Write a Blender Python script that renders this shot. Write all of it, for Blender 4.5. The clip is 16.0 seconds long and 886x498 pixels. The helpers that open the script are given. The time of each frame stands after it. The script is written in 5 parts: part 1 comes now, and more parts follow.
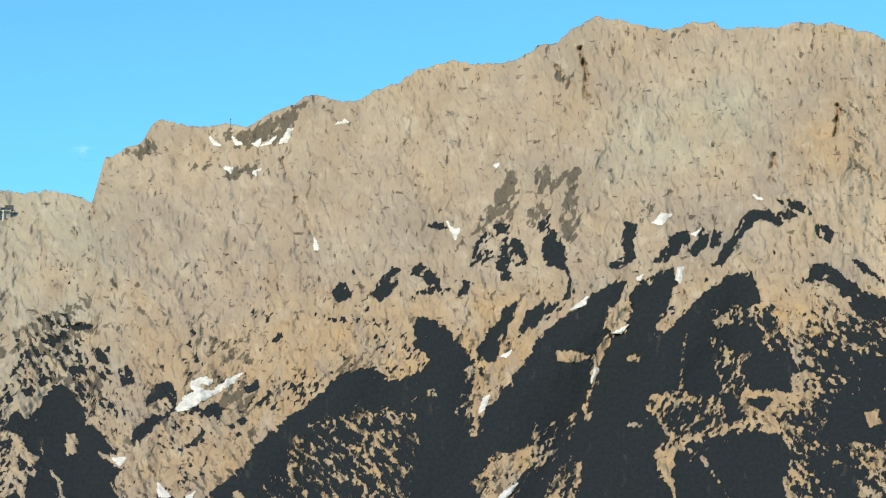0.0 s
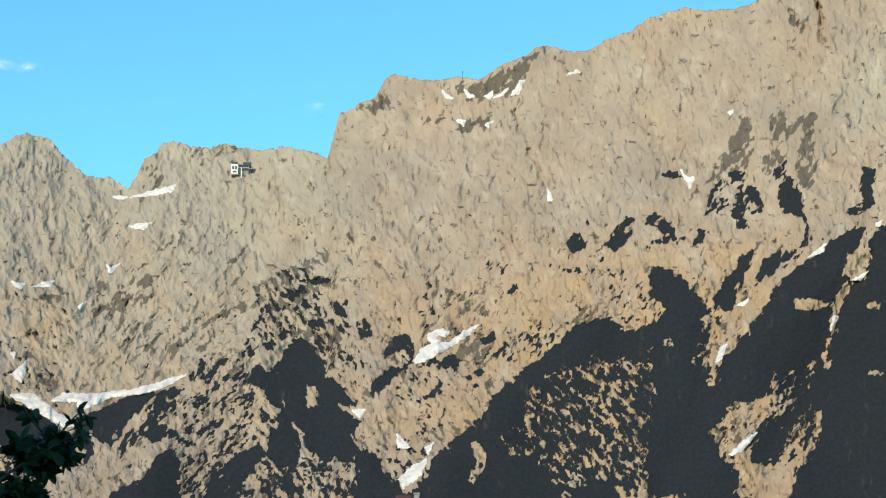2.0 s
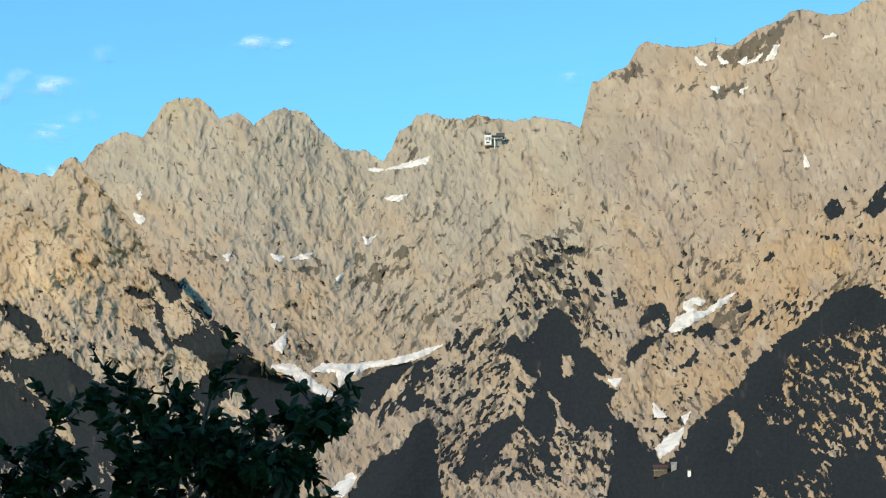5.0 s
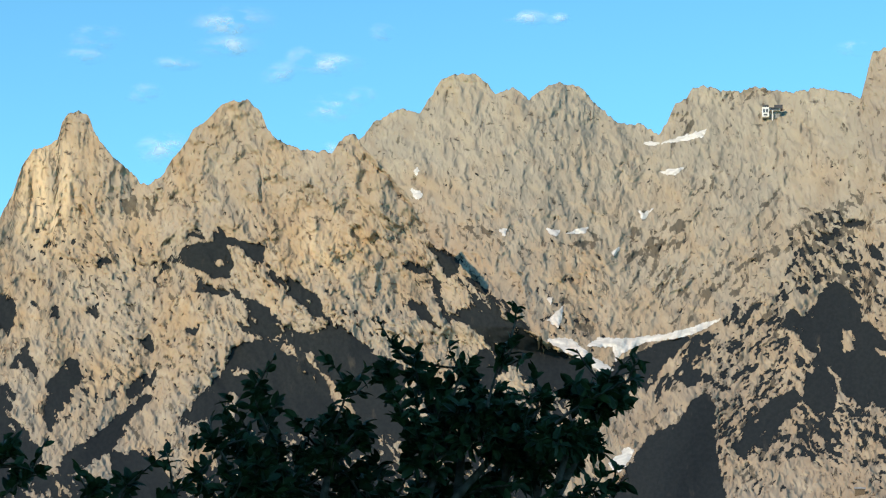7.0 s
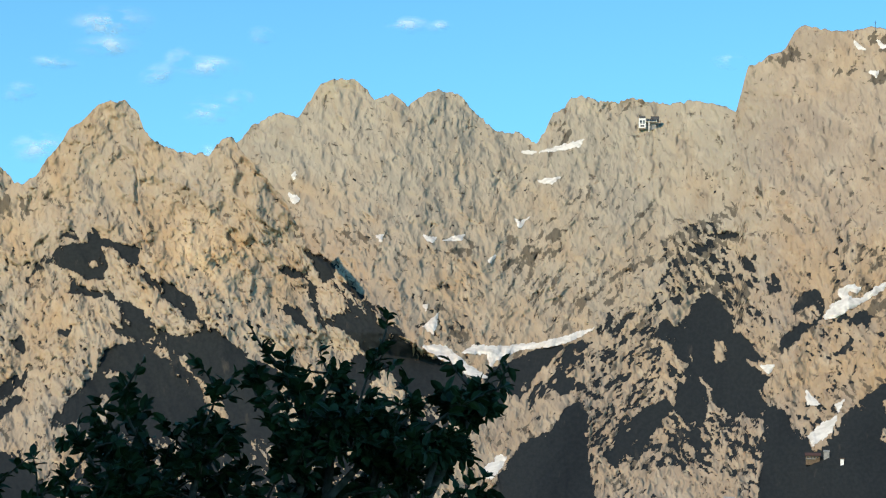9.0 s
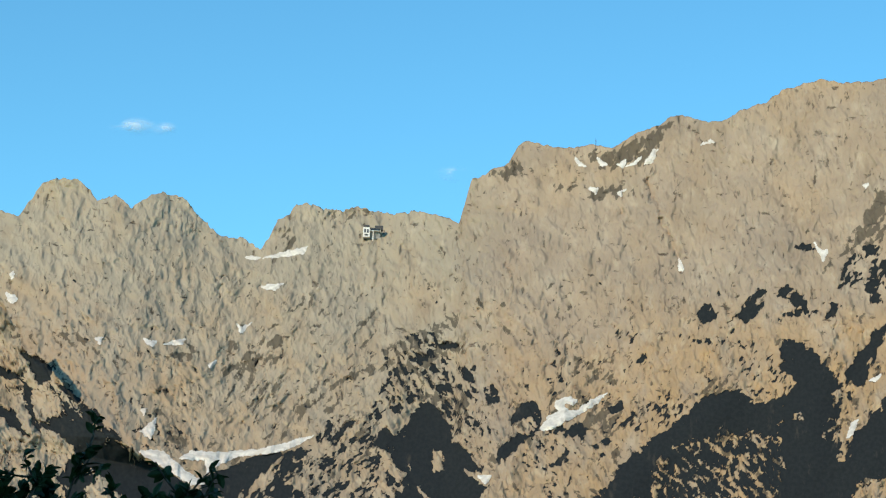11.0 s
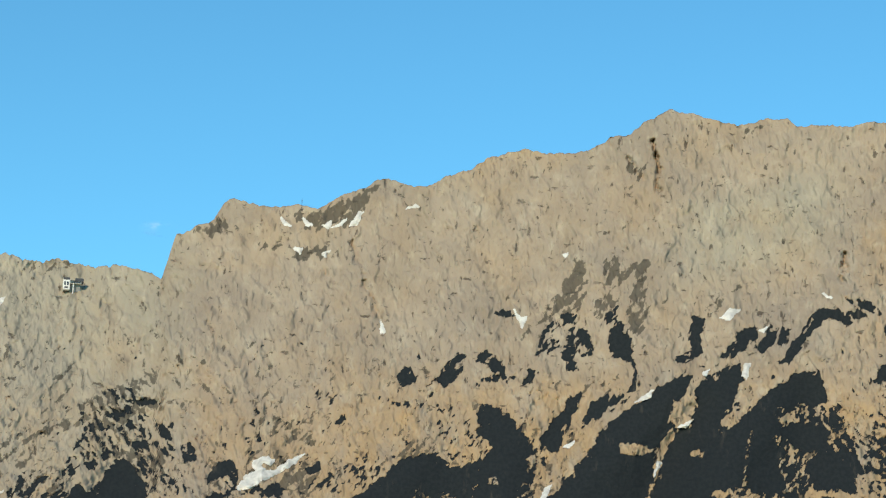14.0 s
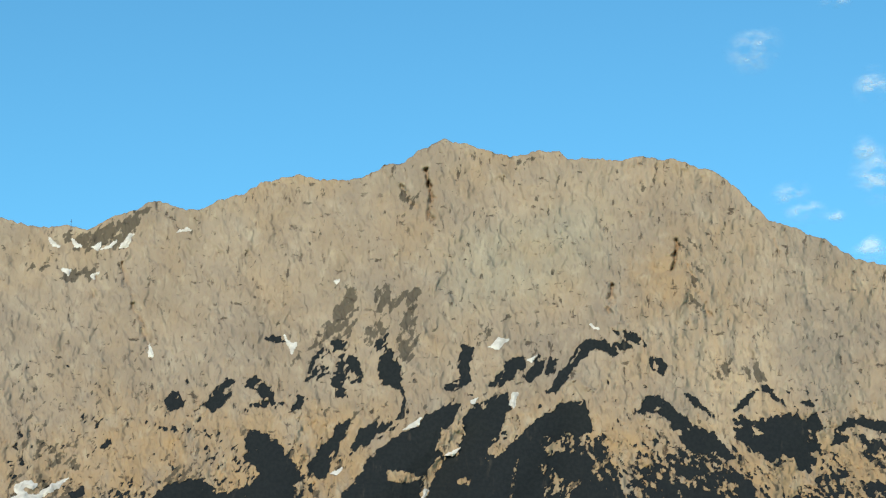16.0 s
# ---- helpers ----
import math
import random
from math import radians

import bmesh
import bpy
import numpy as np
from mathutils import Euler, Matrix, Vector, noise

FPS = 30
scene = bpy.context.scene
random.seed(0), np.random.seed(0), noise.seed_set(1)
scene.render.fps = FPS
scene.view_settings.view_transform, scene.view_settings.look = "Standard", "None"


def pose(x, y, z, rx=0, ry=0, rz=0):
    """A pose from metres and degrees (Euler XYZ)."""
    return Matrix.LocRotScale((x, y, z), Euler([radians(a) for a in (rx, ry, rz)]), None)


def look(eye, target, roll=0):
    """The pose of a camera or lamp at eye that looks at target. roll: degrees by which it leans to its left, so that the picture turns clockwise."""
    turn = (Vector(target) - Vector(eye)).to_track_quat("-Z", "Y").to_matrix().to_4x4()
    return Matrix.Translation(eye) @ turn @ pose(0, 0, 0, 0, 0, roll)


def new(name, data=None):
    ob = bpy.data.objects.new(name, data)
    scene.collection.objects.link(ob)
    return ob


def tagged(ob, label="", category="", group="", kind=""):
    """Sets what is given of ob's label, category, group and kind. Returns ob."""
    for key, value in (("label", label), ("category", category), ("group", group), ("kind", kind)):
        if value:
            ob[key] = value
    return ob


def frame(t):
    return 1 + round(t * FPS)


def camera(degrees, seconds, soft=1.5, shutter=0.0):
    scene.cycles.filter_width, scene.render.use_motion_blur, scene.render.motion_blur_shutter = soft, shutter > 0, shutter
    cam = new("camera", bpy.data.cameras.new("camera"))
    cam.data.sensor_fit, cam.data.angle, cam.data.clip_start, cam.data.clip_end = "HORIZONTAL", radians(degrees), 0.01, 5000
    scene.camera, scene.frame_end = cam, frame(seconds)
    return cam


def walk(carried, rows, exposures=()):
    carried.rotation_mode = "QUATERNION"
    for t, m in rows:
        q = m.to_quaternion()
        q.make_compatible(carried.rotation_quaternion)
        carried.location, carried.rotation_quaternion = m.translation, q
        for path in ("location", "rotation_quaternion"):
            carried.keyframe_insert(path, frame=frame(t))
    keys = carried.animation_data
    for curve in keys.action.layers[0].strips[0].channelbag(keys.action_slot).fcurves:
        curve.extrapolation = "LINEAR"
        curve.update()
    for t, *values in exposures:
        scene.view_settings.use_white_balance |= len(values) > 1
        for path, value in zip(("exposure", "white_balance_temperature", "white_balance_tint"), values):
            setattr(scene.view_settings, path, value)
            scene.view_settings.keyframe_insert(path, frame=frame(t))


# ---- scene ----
# A handheld pan along a limestone range, seen from a meadow in the valley.
# Places on the range are given as bearing and elevation angle in degrees from the standpoint.
EYE = 1.6
cam = camera(23.71, 16.0, 1.2)
# seconds, yaw, pitch, lean
ROWS = [
    (0, -0.00, 13.00, 0.80),
    (0.5, 1.74, 12.74, 0.65),
    (1, 4.01, 12.67, 0.10),
    (1.5, 6.41, 11.87, 0.13),
    (2, 6.51, 11.73, 0.33),
    (2.5, 6.92, 11.70, 0.43),
    (3, 7.62, 11.31, 0.36),
    (3.2, 8.01, 11.19, 0.49),
    (5.3, 14.54, 10.73, -0.84),
    (5.5, 15.30, 10.56, -1.11),
    (6, 18.55, 10.58, -1.15),
    (6.5, 19.78, 10.18, -1.35),
    (7, 21.13, 10.08, -1.53),
    (7.2, 21.52, 10.07, -1.53),
    (7.5, 22.38, 10.19, -1.51),
    (8, 21.34, 9.85, -1.54),
    (8.5, 20.32, 9.99, -1.86),
    (9, 17.73, 10.34, -1.88),
    (9.2, 16.62, 10.58, -1.96),
    (11.3, 9.70, 13.81, -1.62),
    (11.5, 9.40, 13.98, -1.55),
    (12, 7.37, 14.41, -1.74),
    (12.5, 5.80, 14.83, -2.06),
    (13, 3.88, 15.21, -1.69),
    (13.5, 2.36, 15.17, -1.54),
    (14, 1.91, 15.34, -1.62),
    (14.5, 0.67, 15.79, -1.59),
    (15, -1.20, 16.10, -1.22),
    (15.5, -2.83, 16.00, -0.99),
    (16, -4.50, 16.20, -1.04),
]
walk(cam, [(t, pose(-0.0045 * (yaw - 20), 0, EYE, 90 + pitch, 0, yaw) @ pose(0, 0, 0, 0, 0, -lean)) for t, yaw, pitch, lean in ROWS],
     [(0, -0.04, 6560, 12), (3.2, -0.02, 6540, 13), (5.3, -0.07, 6720, 14), (9.2, -0.09, 6760, 15), (11.3, -0.28, 6680, 10), (13, -0.30, 6660, 9), (16, -0.33, 6660, 9)])

# ---- light ----
SUN_BEARING, SUN_HEIGHT = -160.0, 29.0
world = bpy.data.worlds.new("sky")
world.use_nodes = True
scene.world = world
wn = world.node_tree.nodes
sky = wn.new("ShaderNodeTexSky")
sky.sky_type = "NISHITA"
sky.sun_disc = False
sky.sun_elevation = radians(SUN_HEIGHT)
sky.sun_rotation = radians(SUN_BEARING)
sky.air_density, sky.dust_density, sky.ozone_density = 1.0, 0.2, 1.0
wn["Background"].inputs["Strength"].default_value = 0.166
tint = wn.new("ShaderNodeMix")
tint.data_type, tint.blend_type = "RGBA", "MULTIPLY"
tint.inputs[0].default_value, tint.inputs[7].default_value = 1.0, (0.50, 1.17, 1.36, 1)
world.node_tree.links.new(sky.outputs["Color"], tint.inputs[6])
world.node_tree.links.new(tint.outputs[2], wn["Background"].inputs["Color"])
sun = new("sun", bpy.data.lights.new("sun", "SUN"))
sun.data.energy, sun.data.angle, sun.data.color = 4.25, radians(0.5), (1.0, 0.82, 0.60)
sb, sh = radians(SUN_BEARING), radians(SUN_HEIGHT)
sun.matrix_world = look((1000 * math.sin(sb) * math.cos(sh), 1000 * math.cos(sb) * math.cos(sh), 1000 * math.sin(sh)), (0, 0, 0))


# ---- noise on arrays ----
PERM = np.random.RandomState(7).permutation(256)
PERM = np.concatenate([PERM, PERM])
ANG = np.random.RandomState(8).rand(256) * 2 * np.pi
GX, GY = np.cos(ANG), np.sin(ANG)


def grad_noise(x, y, seed=0):
    """Smooth noise of two coordinates, about -1 to 1."""
    x, y = np.asarray(x, float) + 17.3 * seed + 500, np.asarray(y, float) + 9.7 * seed + 500
    xi, yi = np.floor(x).astype(int), np.floor(y).astype(int)
    xf, yf = x - xi, y - yi
    u, v = xf ** 3 * (xf * (xf * 6 - 15) + 10), yf ** 3 * (yf * (yf * 6 - 15) + 10)

    def corner(i, j):
        h = PERM[PERM[(xi + i) & 255] + ((yi + j) & 255)]
        return GX[h] * (xf - i) + GY[h] * (yf - j)

    a = corner(0, 0) * (1 - u) + corner(1, 0) * u
    b = corner(0, 1) * (1 - u) + corner(1, 1) * u
    return 1.5 * (a * (1 - v) + b * v)


def fbm(x, y, octaves=3, seed=0):
    total, amp = 0.0, 1.0
    for i in range(octaves):
        total = total + amp * grad_noise(x * 2 ** i, y * 2 ** i, seed + i)
        amp *= 0.5
    return total


def ridged(x, y, octaves=3, seed=0):
    """Sharp crests and rounded hollows, about -1 to 1."""
    total, amp = 0.0, 1.0
    for i in range(octaves):
        total = total + amp * (1 - 2 * np.abs(grad_noise(x * 2 ** i, y * 2 ** i, seed + i)) ** 0.8)
        amp *= 0.5
    return total


def facets(x, y, seed=0, tilt=1.0):
    """Broken rock: each cell is a flat piece with a height and a tilt of its own, about -1 to 1."""
    x, y = np.asarray(x, float) + 300 + 7.7 * seed, np.asarray(y, float) + 300 + 3.1 * seed
    xi, yi = np.floor(x).astype(int), np.floor(y).astype(int)
    best, out = np.full(x.shape, 1e9), np.zeros(x.shape)
    table = np.random.RandomState(40 + seed).rand(256, 5)
    for i in (-1, 0, 1):
        for j in (-1, 0, 1):
            h = PERM[PERM[(xi + i) & 255] + ((yi + j) & 255)]
            dx, dy = x - xi - i - table[h, 0], y - yi - j - table[h, 1]
            d = dx * dx + dy * dy
            take = d < best
            best[take] = d[take]
            out[take] = (table[h, 2] * 2 - 1 + tilt * (dx * (table[h, 3] - 0.5) + dy * (table[h, 4] - 0.5)) * 2)[take]
    return out


def smooth(a, b, x):
    t = np.clip((x - a) / (b - a), 0, 1)
    return t * t * (3 - 2 * t)


def line_distance(x, y, pts):
    best = np.full(np.shape(x), 1e9)
    for (ax, ay), (bx, by) in zip(pts[:-1], pts[1:]):
        dx, dy = bx - ax, by - ay
        t = np.clip(((x - ax) * dx + (y - ay) * dy) / (dx * dx + dy * dy + 1e-12), 0, 1)
        best = np.minimum(best, np.hypot(x - ax - t * dx, y - ay - t * dy))
    return best


def inside_distance(x, y, pts):
    """Distance to a closed outline, positive within it."""
    odd = np.zeros(np.shape(x), bool)
    for (ax, ay), (bx, by) in zip(pts, pts[1:] + pts[:1]):
        if ay != by:
            odd ^= ((ay > y) != (by > y)) & (x < (bx - ax) * (y - ay) / (by - ay) + ax)
    return np.where(odd, 1, -1) * line_distance(x, y, pts + pts[:1])


# ---- materials ----
def material(name):
    m = bpy.data.materials.new(name)
    m.use_nodes = True
    return m, m.node_tree.nodes, m.node_tree.links, m.node_tree.nodes["Principled BSDF"]


def value(nodes, links, op, a, b=0.0, clamp=False):
    n = nodes.new("ShaderNodeMath")
    n.operation, n.use_clamp = op, clamp
    for i, s in enumerate((a, b)):
        if isinstance(s, (int, float)):
            n.inputs[i].default_value = s
        else:
            links.new(s, n.inputs[i])
    return n.outputs[0]


def blend(nodes, links, fac, a, b):
    n = nodes.new("ShaderNodeMix")
    n.data_type = "RGBA"
    for i, s in ((0, fac), (6, a), (7, b)):
        if isinstance(s, (int, float)):
            n.inputs[i].default_value = s
        elif isinstance(s, tuple):
            n.inputs[i].default_value = (*s, 1)
        else:
            links.new(s, n.inputs[i])
    return n.outputs[2]


def grain(nodes, links, scale, detail=4.0, stretch=(1, 1, 1), rough=0.55, turn=(0, 0, 0), face=False):
    """Noise by place in metres; scale is waves per metre."""
    if face:
        g = nodes.new("ShaderNodeUVMap")
        g.uv_map = "face"
    else:
        g = nodes.new("ShaderNodeNewGeometry")
    m = nodes.new("ShaderNodeMapping")
    m.inputs["Scale"].default_value = stretch
    m.inputs["Rotation"].default_value = turn
    links.new(g.outputs[0], m.inputs["Vector"])
    n = nodes.new("ShaderNodeTexNoise")
    n.inputs["Scale"].default_value, n.inputs["Detail"].default_value, n.inputs["Roughness"].default_value = scale, detail, rough
    links.new(m.outputs[0], n.inputs["Vector"])
    return n.outputs["Fac"]


def ramp(nodes, links, fac, lo, hi):
    n = nodes.new("ShaderNodeMapRange")
    n.interpolation_type = "SMOOTHSTEP"
    n.inputs[1].default_value, n.inputs[2].default_value = lo, hi
    links.new(fac, n.inputs[0])
    return n.outputs[0]


def field(nodes, name):
    n = nodes.new("ShaderNodeAttribute")
    n.attribute_name = name
    return n.outputs["Fac"]


def rock_material():
    """Weathered limestone; the map named face lies on the slope, in metres."""
    m, n, l, p = material("limestone_with_pine_and_shade")

    def mottle(scale, detail=4.0, stretch=(1, 1, 1), rough=0.55, turn=0.0):
        return grain(n, l, scale, detail, stretch, rough, (0, 0, turn), True)

    def times(a, b):
        return value(n, l, "MULTIPLY", a, b)

    def plus(a, b):
        return value(n, l, "ADD", a, b)

    def along_ribs(scale, detail, ratio, rough=0.55):
        """Noise drawn out along the ribs, which lean to either side."""
        mix = n.new("ShaderNodeMix")
        l.new(field(n, "lean"), mix.inputs[0])
        l.new(mottle(scale, detail, (1, ratio, 1), rough, radians(-38)), mix.inputs[2])
        l.new(mottle(scale * 1.04, detail, (1, ratio, 1), rough, radians(38)), mix.inputs[3])
        return mix.outputs[0]

    broad = mottle(0.008, 4)
    bed = along_ribs(0.022, 5, 0.5, 0.6)
    mid = mottle(0.034, 5, (1, 0.8, 1), 0.6, 0.5)
    rib = along_ribs(0.055, 4, 0.5, 0.6)
    chip = ramp(n, l, mottle(0.08, 1.5, (1, 0.7, 1), 0.6, 0.8), 0.44, 0.66)
    c = blend(n, l, ramp(n, l, broad, 0.38, 0.62), (0.322, 0.252, 0.183), (0.384, 0.297, 0.209))
    c = blend(n, l, times(field(n, "grey"), 0.75), c, (0.365, 0.325, 0.24))
    c = blend(n, l, times(field(n, "ochre"), ramp(n, l, bed, 0.25, 0.6)), c, (0.425, 0.280, 0.145))
    c = blend(n, l, times(ramp(n, l, bed, 0.52, 0.68), 0.4), c, (0.30, 0.225, 0.148))
    c = blend(n, l, times(ramp(n, l, mid, 0.53, 0.68), 0.35), c, (0.50, 0.415, 0.30))
    c = blend(n, l, times(ramp(n, l, mid, 0.46, 0.32), 0.35), c, (0.27, 0.20, 0.135))
    c = blend(n, l, times(ramp(n, l, rib, 0.42, 0.30), 0.35), c, (0.52, 0.43, 0.30))
    # pale streaks of broken rock, also painting the sunlit face of the spire
    c = blend(n, l, times(field(n, "scar_and_sunlit"), ramp(n, l, mottle(0.06, 4, (1, 0.13, 1), 0.6), 0.34, 0.54)), c, (0.62, 0.46, 0.28))
    # shade in cracks and under small overhangs, painted as short dark strokes along the ribs, with a few across
    stroke_patches = ramp(n, l, mottle(0.02, 4, (1, 0.7, 1), 0.6, -0.4), 0.34, 0.58)
    shade_strokes = None
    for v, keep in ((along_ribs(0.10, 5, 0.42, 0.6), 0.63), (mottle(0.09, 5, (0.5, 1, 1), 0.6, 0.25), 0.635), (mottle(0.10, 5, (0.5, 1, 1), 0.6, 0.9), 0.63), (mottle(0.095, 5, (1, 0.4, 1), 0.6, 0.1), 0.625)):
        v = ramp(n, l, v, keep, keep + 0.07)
        shade_strokes = v if shade_strokes is None else value(n, l, "MAXIMUM", shade_strokes, v)
    shade_strokes = times(shade_strokes, plus(times(stroke_patches, 0.75), 0.25))
    c = blend(n, l, times(shade_strokes, 0.85), c, (0.075, 0.058, 0.042))
    # dry turf on ledges, and shade in a recess and gullies painted likewise
    edge = times(value(n, l, "SUBTRACT", along_ribs(0.11, 4, 0.6, 0.65), 0.5), 1.3)
    c = blend(n, l, times(ramp(n, l, plus(field(n, "turf_and_shade"), edge), -0.05, 0.15), 0.78), c, (0.065, 0.056, 0.041))
    # low pines, and cast shade of ridges painted in the same dark colour
    tufts = times(value(n, l, "SUBTRACT", along_ribs(0.16, 4, 0.5, 0.6), 0.5), 1.0)
    dark = ramp(n, l, plus(field(n, "pine"), tufts), -0.09, 0.09)
    green = blend(n, l, ramp(n, l, mottle(0.2, 3), 0.35, 0.65), (0.017, 0.020, 0.021), (0.023, 0.026, 0.026))
    green = blend(n, l, times(ramp(n, l, along_ribs(0.05, 5, 0.4, 0.65), 0.60, 0.74), 0.55), green, (0.085, 0.072, 0.055))
    c = blend(n, l, dark, c, green)
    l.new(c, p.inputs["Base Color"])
    p.inputs["Roughness"].default_value = 0.95
    p.inputs["Specular IOR Level"].default_value = 0.1
    b = n.new("ShaderNodeBump")
    b.inputs["Strength"].default_value, b.inputs["Distance"].default_value = 0.72, 5.0
    h = plus(plus(times(mottle(0.04, 1.5, (1, 0.8, 1), 0.5, 0.5), 2.6), times(along_ribs(0.085, 1.5, 0.6, 0.5), 1.3)), times(chip, 0.6))
    h = value(n, l, "SUBTRACT", h, times(shade_strokes, 0.6))
    l.new(times(h, value(n, l, "SUBTRACT", 1.0, times(dark, 0.93))), b.inputs["Height"])
    l.new(b.outputs[0], p.inputs["Normal"])
    return m


def plain_material(name, a, b, scale, rough=0.8, bump=0.0, distance=0.01, spec=0.3):
    m, n, l, p = material(name)
    g = grain(n, l, scale, 5)
    l.new(blend(n, l, ramp(n, l, g, 0.35, 0.65), a, b), p.inputs["Base Color"])
    p.inputs["Roughness"].default_value = rough
    p.inputs["Specular IOR Level"].default_value = spec
    if bump:
        k = n.new("ShaderNodeBump")
        k.inputs["Strength"].default_value, k.inputs["Distance"].default_value = bump, distance
        l.new(g, k.inputs["Height"])
        l.new(k.outputs[0], p.inputs["Normal"])
    return m


ROCK = rock_material()
SNOW = plain_material("old_snow", (0.74, 0.69, 0.61), (0.58, 0.53, 0.46), 0.08, 0.7, 0.3, 1.0)
MEADOW = plain_material("meadow", (0.06, 0.11, 0.03), (0.10, 0.14, 0.04), 0.4, 0.9, 0.5, 0.05)
BARK = plain_material("bark", (0.05, 0.04, 0.03), (0.10, 0.085, 0.07), 30, 0.9, 0.6, 0.01)
LEAF = plain_material("leaf", (0.013, 0.033, 0.015), (0.030, 0.062, 0.023), 9, 0.6, 0.0, 0.01, 0.2)

# ---- shape of the range ----
CIRQUE = [(-25.32, 12.10), (-24.55, 12.28), (-23.91, 12.73), (-23.40, 13.04), (-23.15, 13.43), (-22.71, 13.69), (-22.37, 13.84), (-21.90, 13.70), (-21.65, 14.06), (-21.32, 14.63), (-20.85, 14.84), (-20.38, 14.82), (-20.02, 14.56), (-19.80, 14.30), (-19.27, 14.48), (-18.85, 14.18), (-18.48, 14.46), (-18.08, 14.62), (-17.37, 14.52), (-17.13, 14.22), (-16.74, 13.84), (-16.34, 13.54), (-15.79, 13.54), (-15.20, 13.27)]
STATION_RIDGE = [(-15.01, 13.55), (-14.78, 14.08), (-14.47, 14.21), (-14.32, 14.50), (-14.01, 14.56), (-13.54, 14.45), (-13.08, 14.37), (-12.61, 14.54), (-12.23, 14.44), (-11.61, 14.36), (-11.00, 14.48), (-10.08, 14.33), (-9.72, 14.20)]
WALL = [(-9.58, 14.71), (-9.40, 15.37), (-8.92, 15.60), (-8.37, 15.87), (-8.13, 16.33), (-7.81, 16.48), (-7.42, 16.37), (-6.78, 16.30), (-5.90, 16.40), (-5.42, 16.32), (-4.86, 16.67), (-4.14, 16.95), (-3.82, 17.19), (-3.34, 17.17), (-2.95, 17.02), (-2.39, 17.01), (-1.99, 17.26), (-1.19, 17.54), (-0.70, 17.83), (0.41, 18.11)]
SUMMIT = [(0.86, 17.99), (1.82, 18.02), (2.46, 18.19), (2.78, 18.45), (3.34, 18.52), (3.74, 18.84), (4.46, 19.16), (5.19, 19.06), (5.84, 18.84), (6.41, 18.72), (7.13, 18.89), (7.78, 18.88), (7.99, 18.67), (8.75, 18.69), (9.55, 18.61), (10.19, 18.74), (10.67, 18.63), (11.07, 18.65), (11.63, 18.41), (12.18, 18.31), (12.73, 17.87), (13.19, 17.41), (13.68, 16.94), (14.27, 16.74), (15.19, 16.36), (15.79, 15.99), (16.02, 15.84), (16.82, 15.62), (18.77, 14.65), (21.63, 13.18)]
SPIRES = [(-37.31, 6.33), (-35.30, 8.53), (-34.05, 9.65), (-33.21, 10.38), (-32.94, 10.93), (-32.67, 11.85), (-32.42, 12.24), (-32.05, 12.37), (-31.79, 12.54), (-31.71, 13.04), (-31.57, 13.25), (-31.27, 13.33), (-31.03, 13.24), (-30.77, 12.73), (-30.36, 12.22), (-29.88, 11.87), (-29.48, 11.52), (-29.25, 11.50), (-28.95, 11.70), (-28.67, 12.20), (-28.38, 12.56), (-28.14, 13.03), (-27.79, 13.28), (-27.50, 13.64), (-27.20, 13.84), (-26.65, 13.87), (-26.32, 13.61), (-26.07, 13.13), (-25.82, 12.89), (-25.35, 12.68), (-24.72, 12.61), (-24.25, 12.58)]
SPUR = [(-24.10, 12.91), (-23.92, 13.07), (-23.67, 13.09), (-23.39, 12.75), (-22.82, 12.19), (-22.18, 11.52), (-21.84, 10.91), (-21.43, 10.16), (-20.64, 9.64), (-19.92, 8.89), (-19.29, 8.29), (-18.35, 7.70), (-17.26, 7.11), (-16.70, 6.78), (-16.40, 5.60), (-16.16, 4.70), (-15.84, 3.46), (-15.38, 2.30)]
FAR_CREST = [(-80, 4.0), (-45, 7.5), (-32, 9.5), (-27, 11.2)] + CIRQUE + STATION_RIDGE + WALL + SUMMIT + [(32, 9.5), (60, 5.0), (80, 3.0)]
NEAR_CREST = [(-80, 1.0), (-60, 3.0), (-46, 4.6)] + SPIRES + SPUR + [(-14.6, 0.6)]
LOW = 0.6  # elevation angle of the foot of the slopes
FOOT = 1500.0  # metres to the foot

PINES_AND_SHADE = []


def pine(density, *outline):
    PINES_AND_SHADE.append((density, list(outline)))


BARE = []


def bare(*outline):
    BARE.append(list(outline))


# spires and their spur: pines, with the ridges' cast shade painted in as pine
pine(1, (-28.38, 9.45), (-28.25, 9.84), (-27.87, 10.01), (-27.41, 10.03), (-27.43, 10.37), (-27.19, 10.38), (-26.95, 10.13), (-26.41, 10.07), (-26.03, 10.06), (-26.07, 9.52), (-26.30, 9.44), (-26.47, 9.77), (-26.79, 9.98), (-27.02, 9.90), (-26.89, 9.44), (-26.95, 9.10), (-27.37, 9.12), (-27.76, 9.25), (-28.23, 9.38))
bare((-27.42, 9.50), (-27.24, 9.61), (-27.09, 9.46), (-27.27, 9.32))
pine(1, (-28.18, 10.27), (-27.89, 10.35), (-27.58, 10.07), (-27.80, 10.14))
pine(0.9, (-27.92, 8.68), (-27.75, 8.98), (-27.25, 8.85), (-27.00, 8.67), (-27.19, 8.54), (-27.43, 8.72))
pine(0.9, (-26.92, 8.78), (-26.66, 8.73), (-26.59, 8.51), (-26.81, 8.59))
pine(1, (-25.95, 9.45), (-25.60, 9.22), (-25.13, 9.05), (-24.81, 8.83), (-24.46, 8.59), (-24.29, 8.13), (-24.71, 8.21), (-25.03, 8.49), (-25.43, 8.86), (-25.75, 9.07))
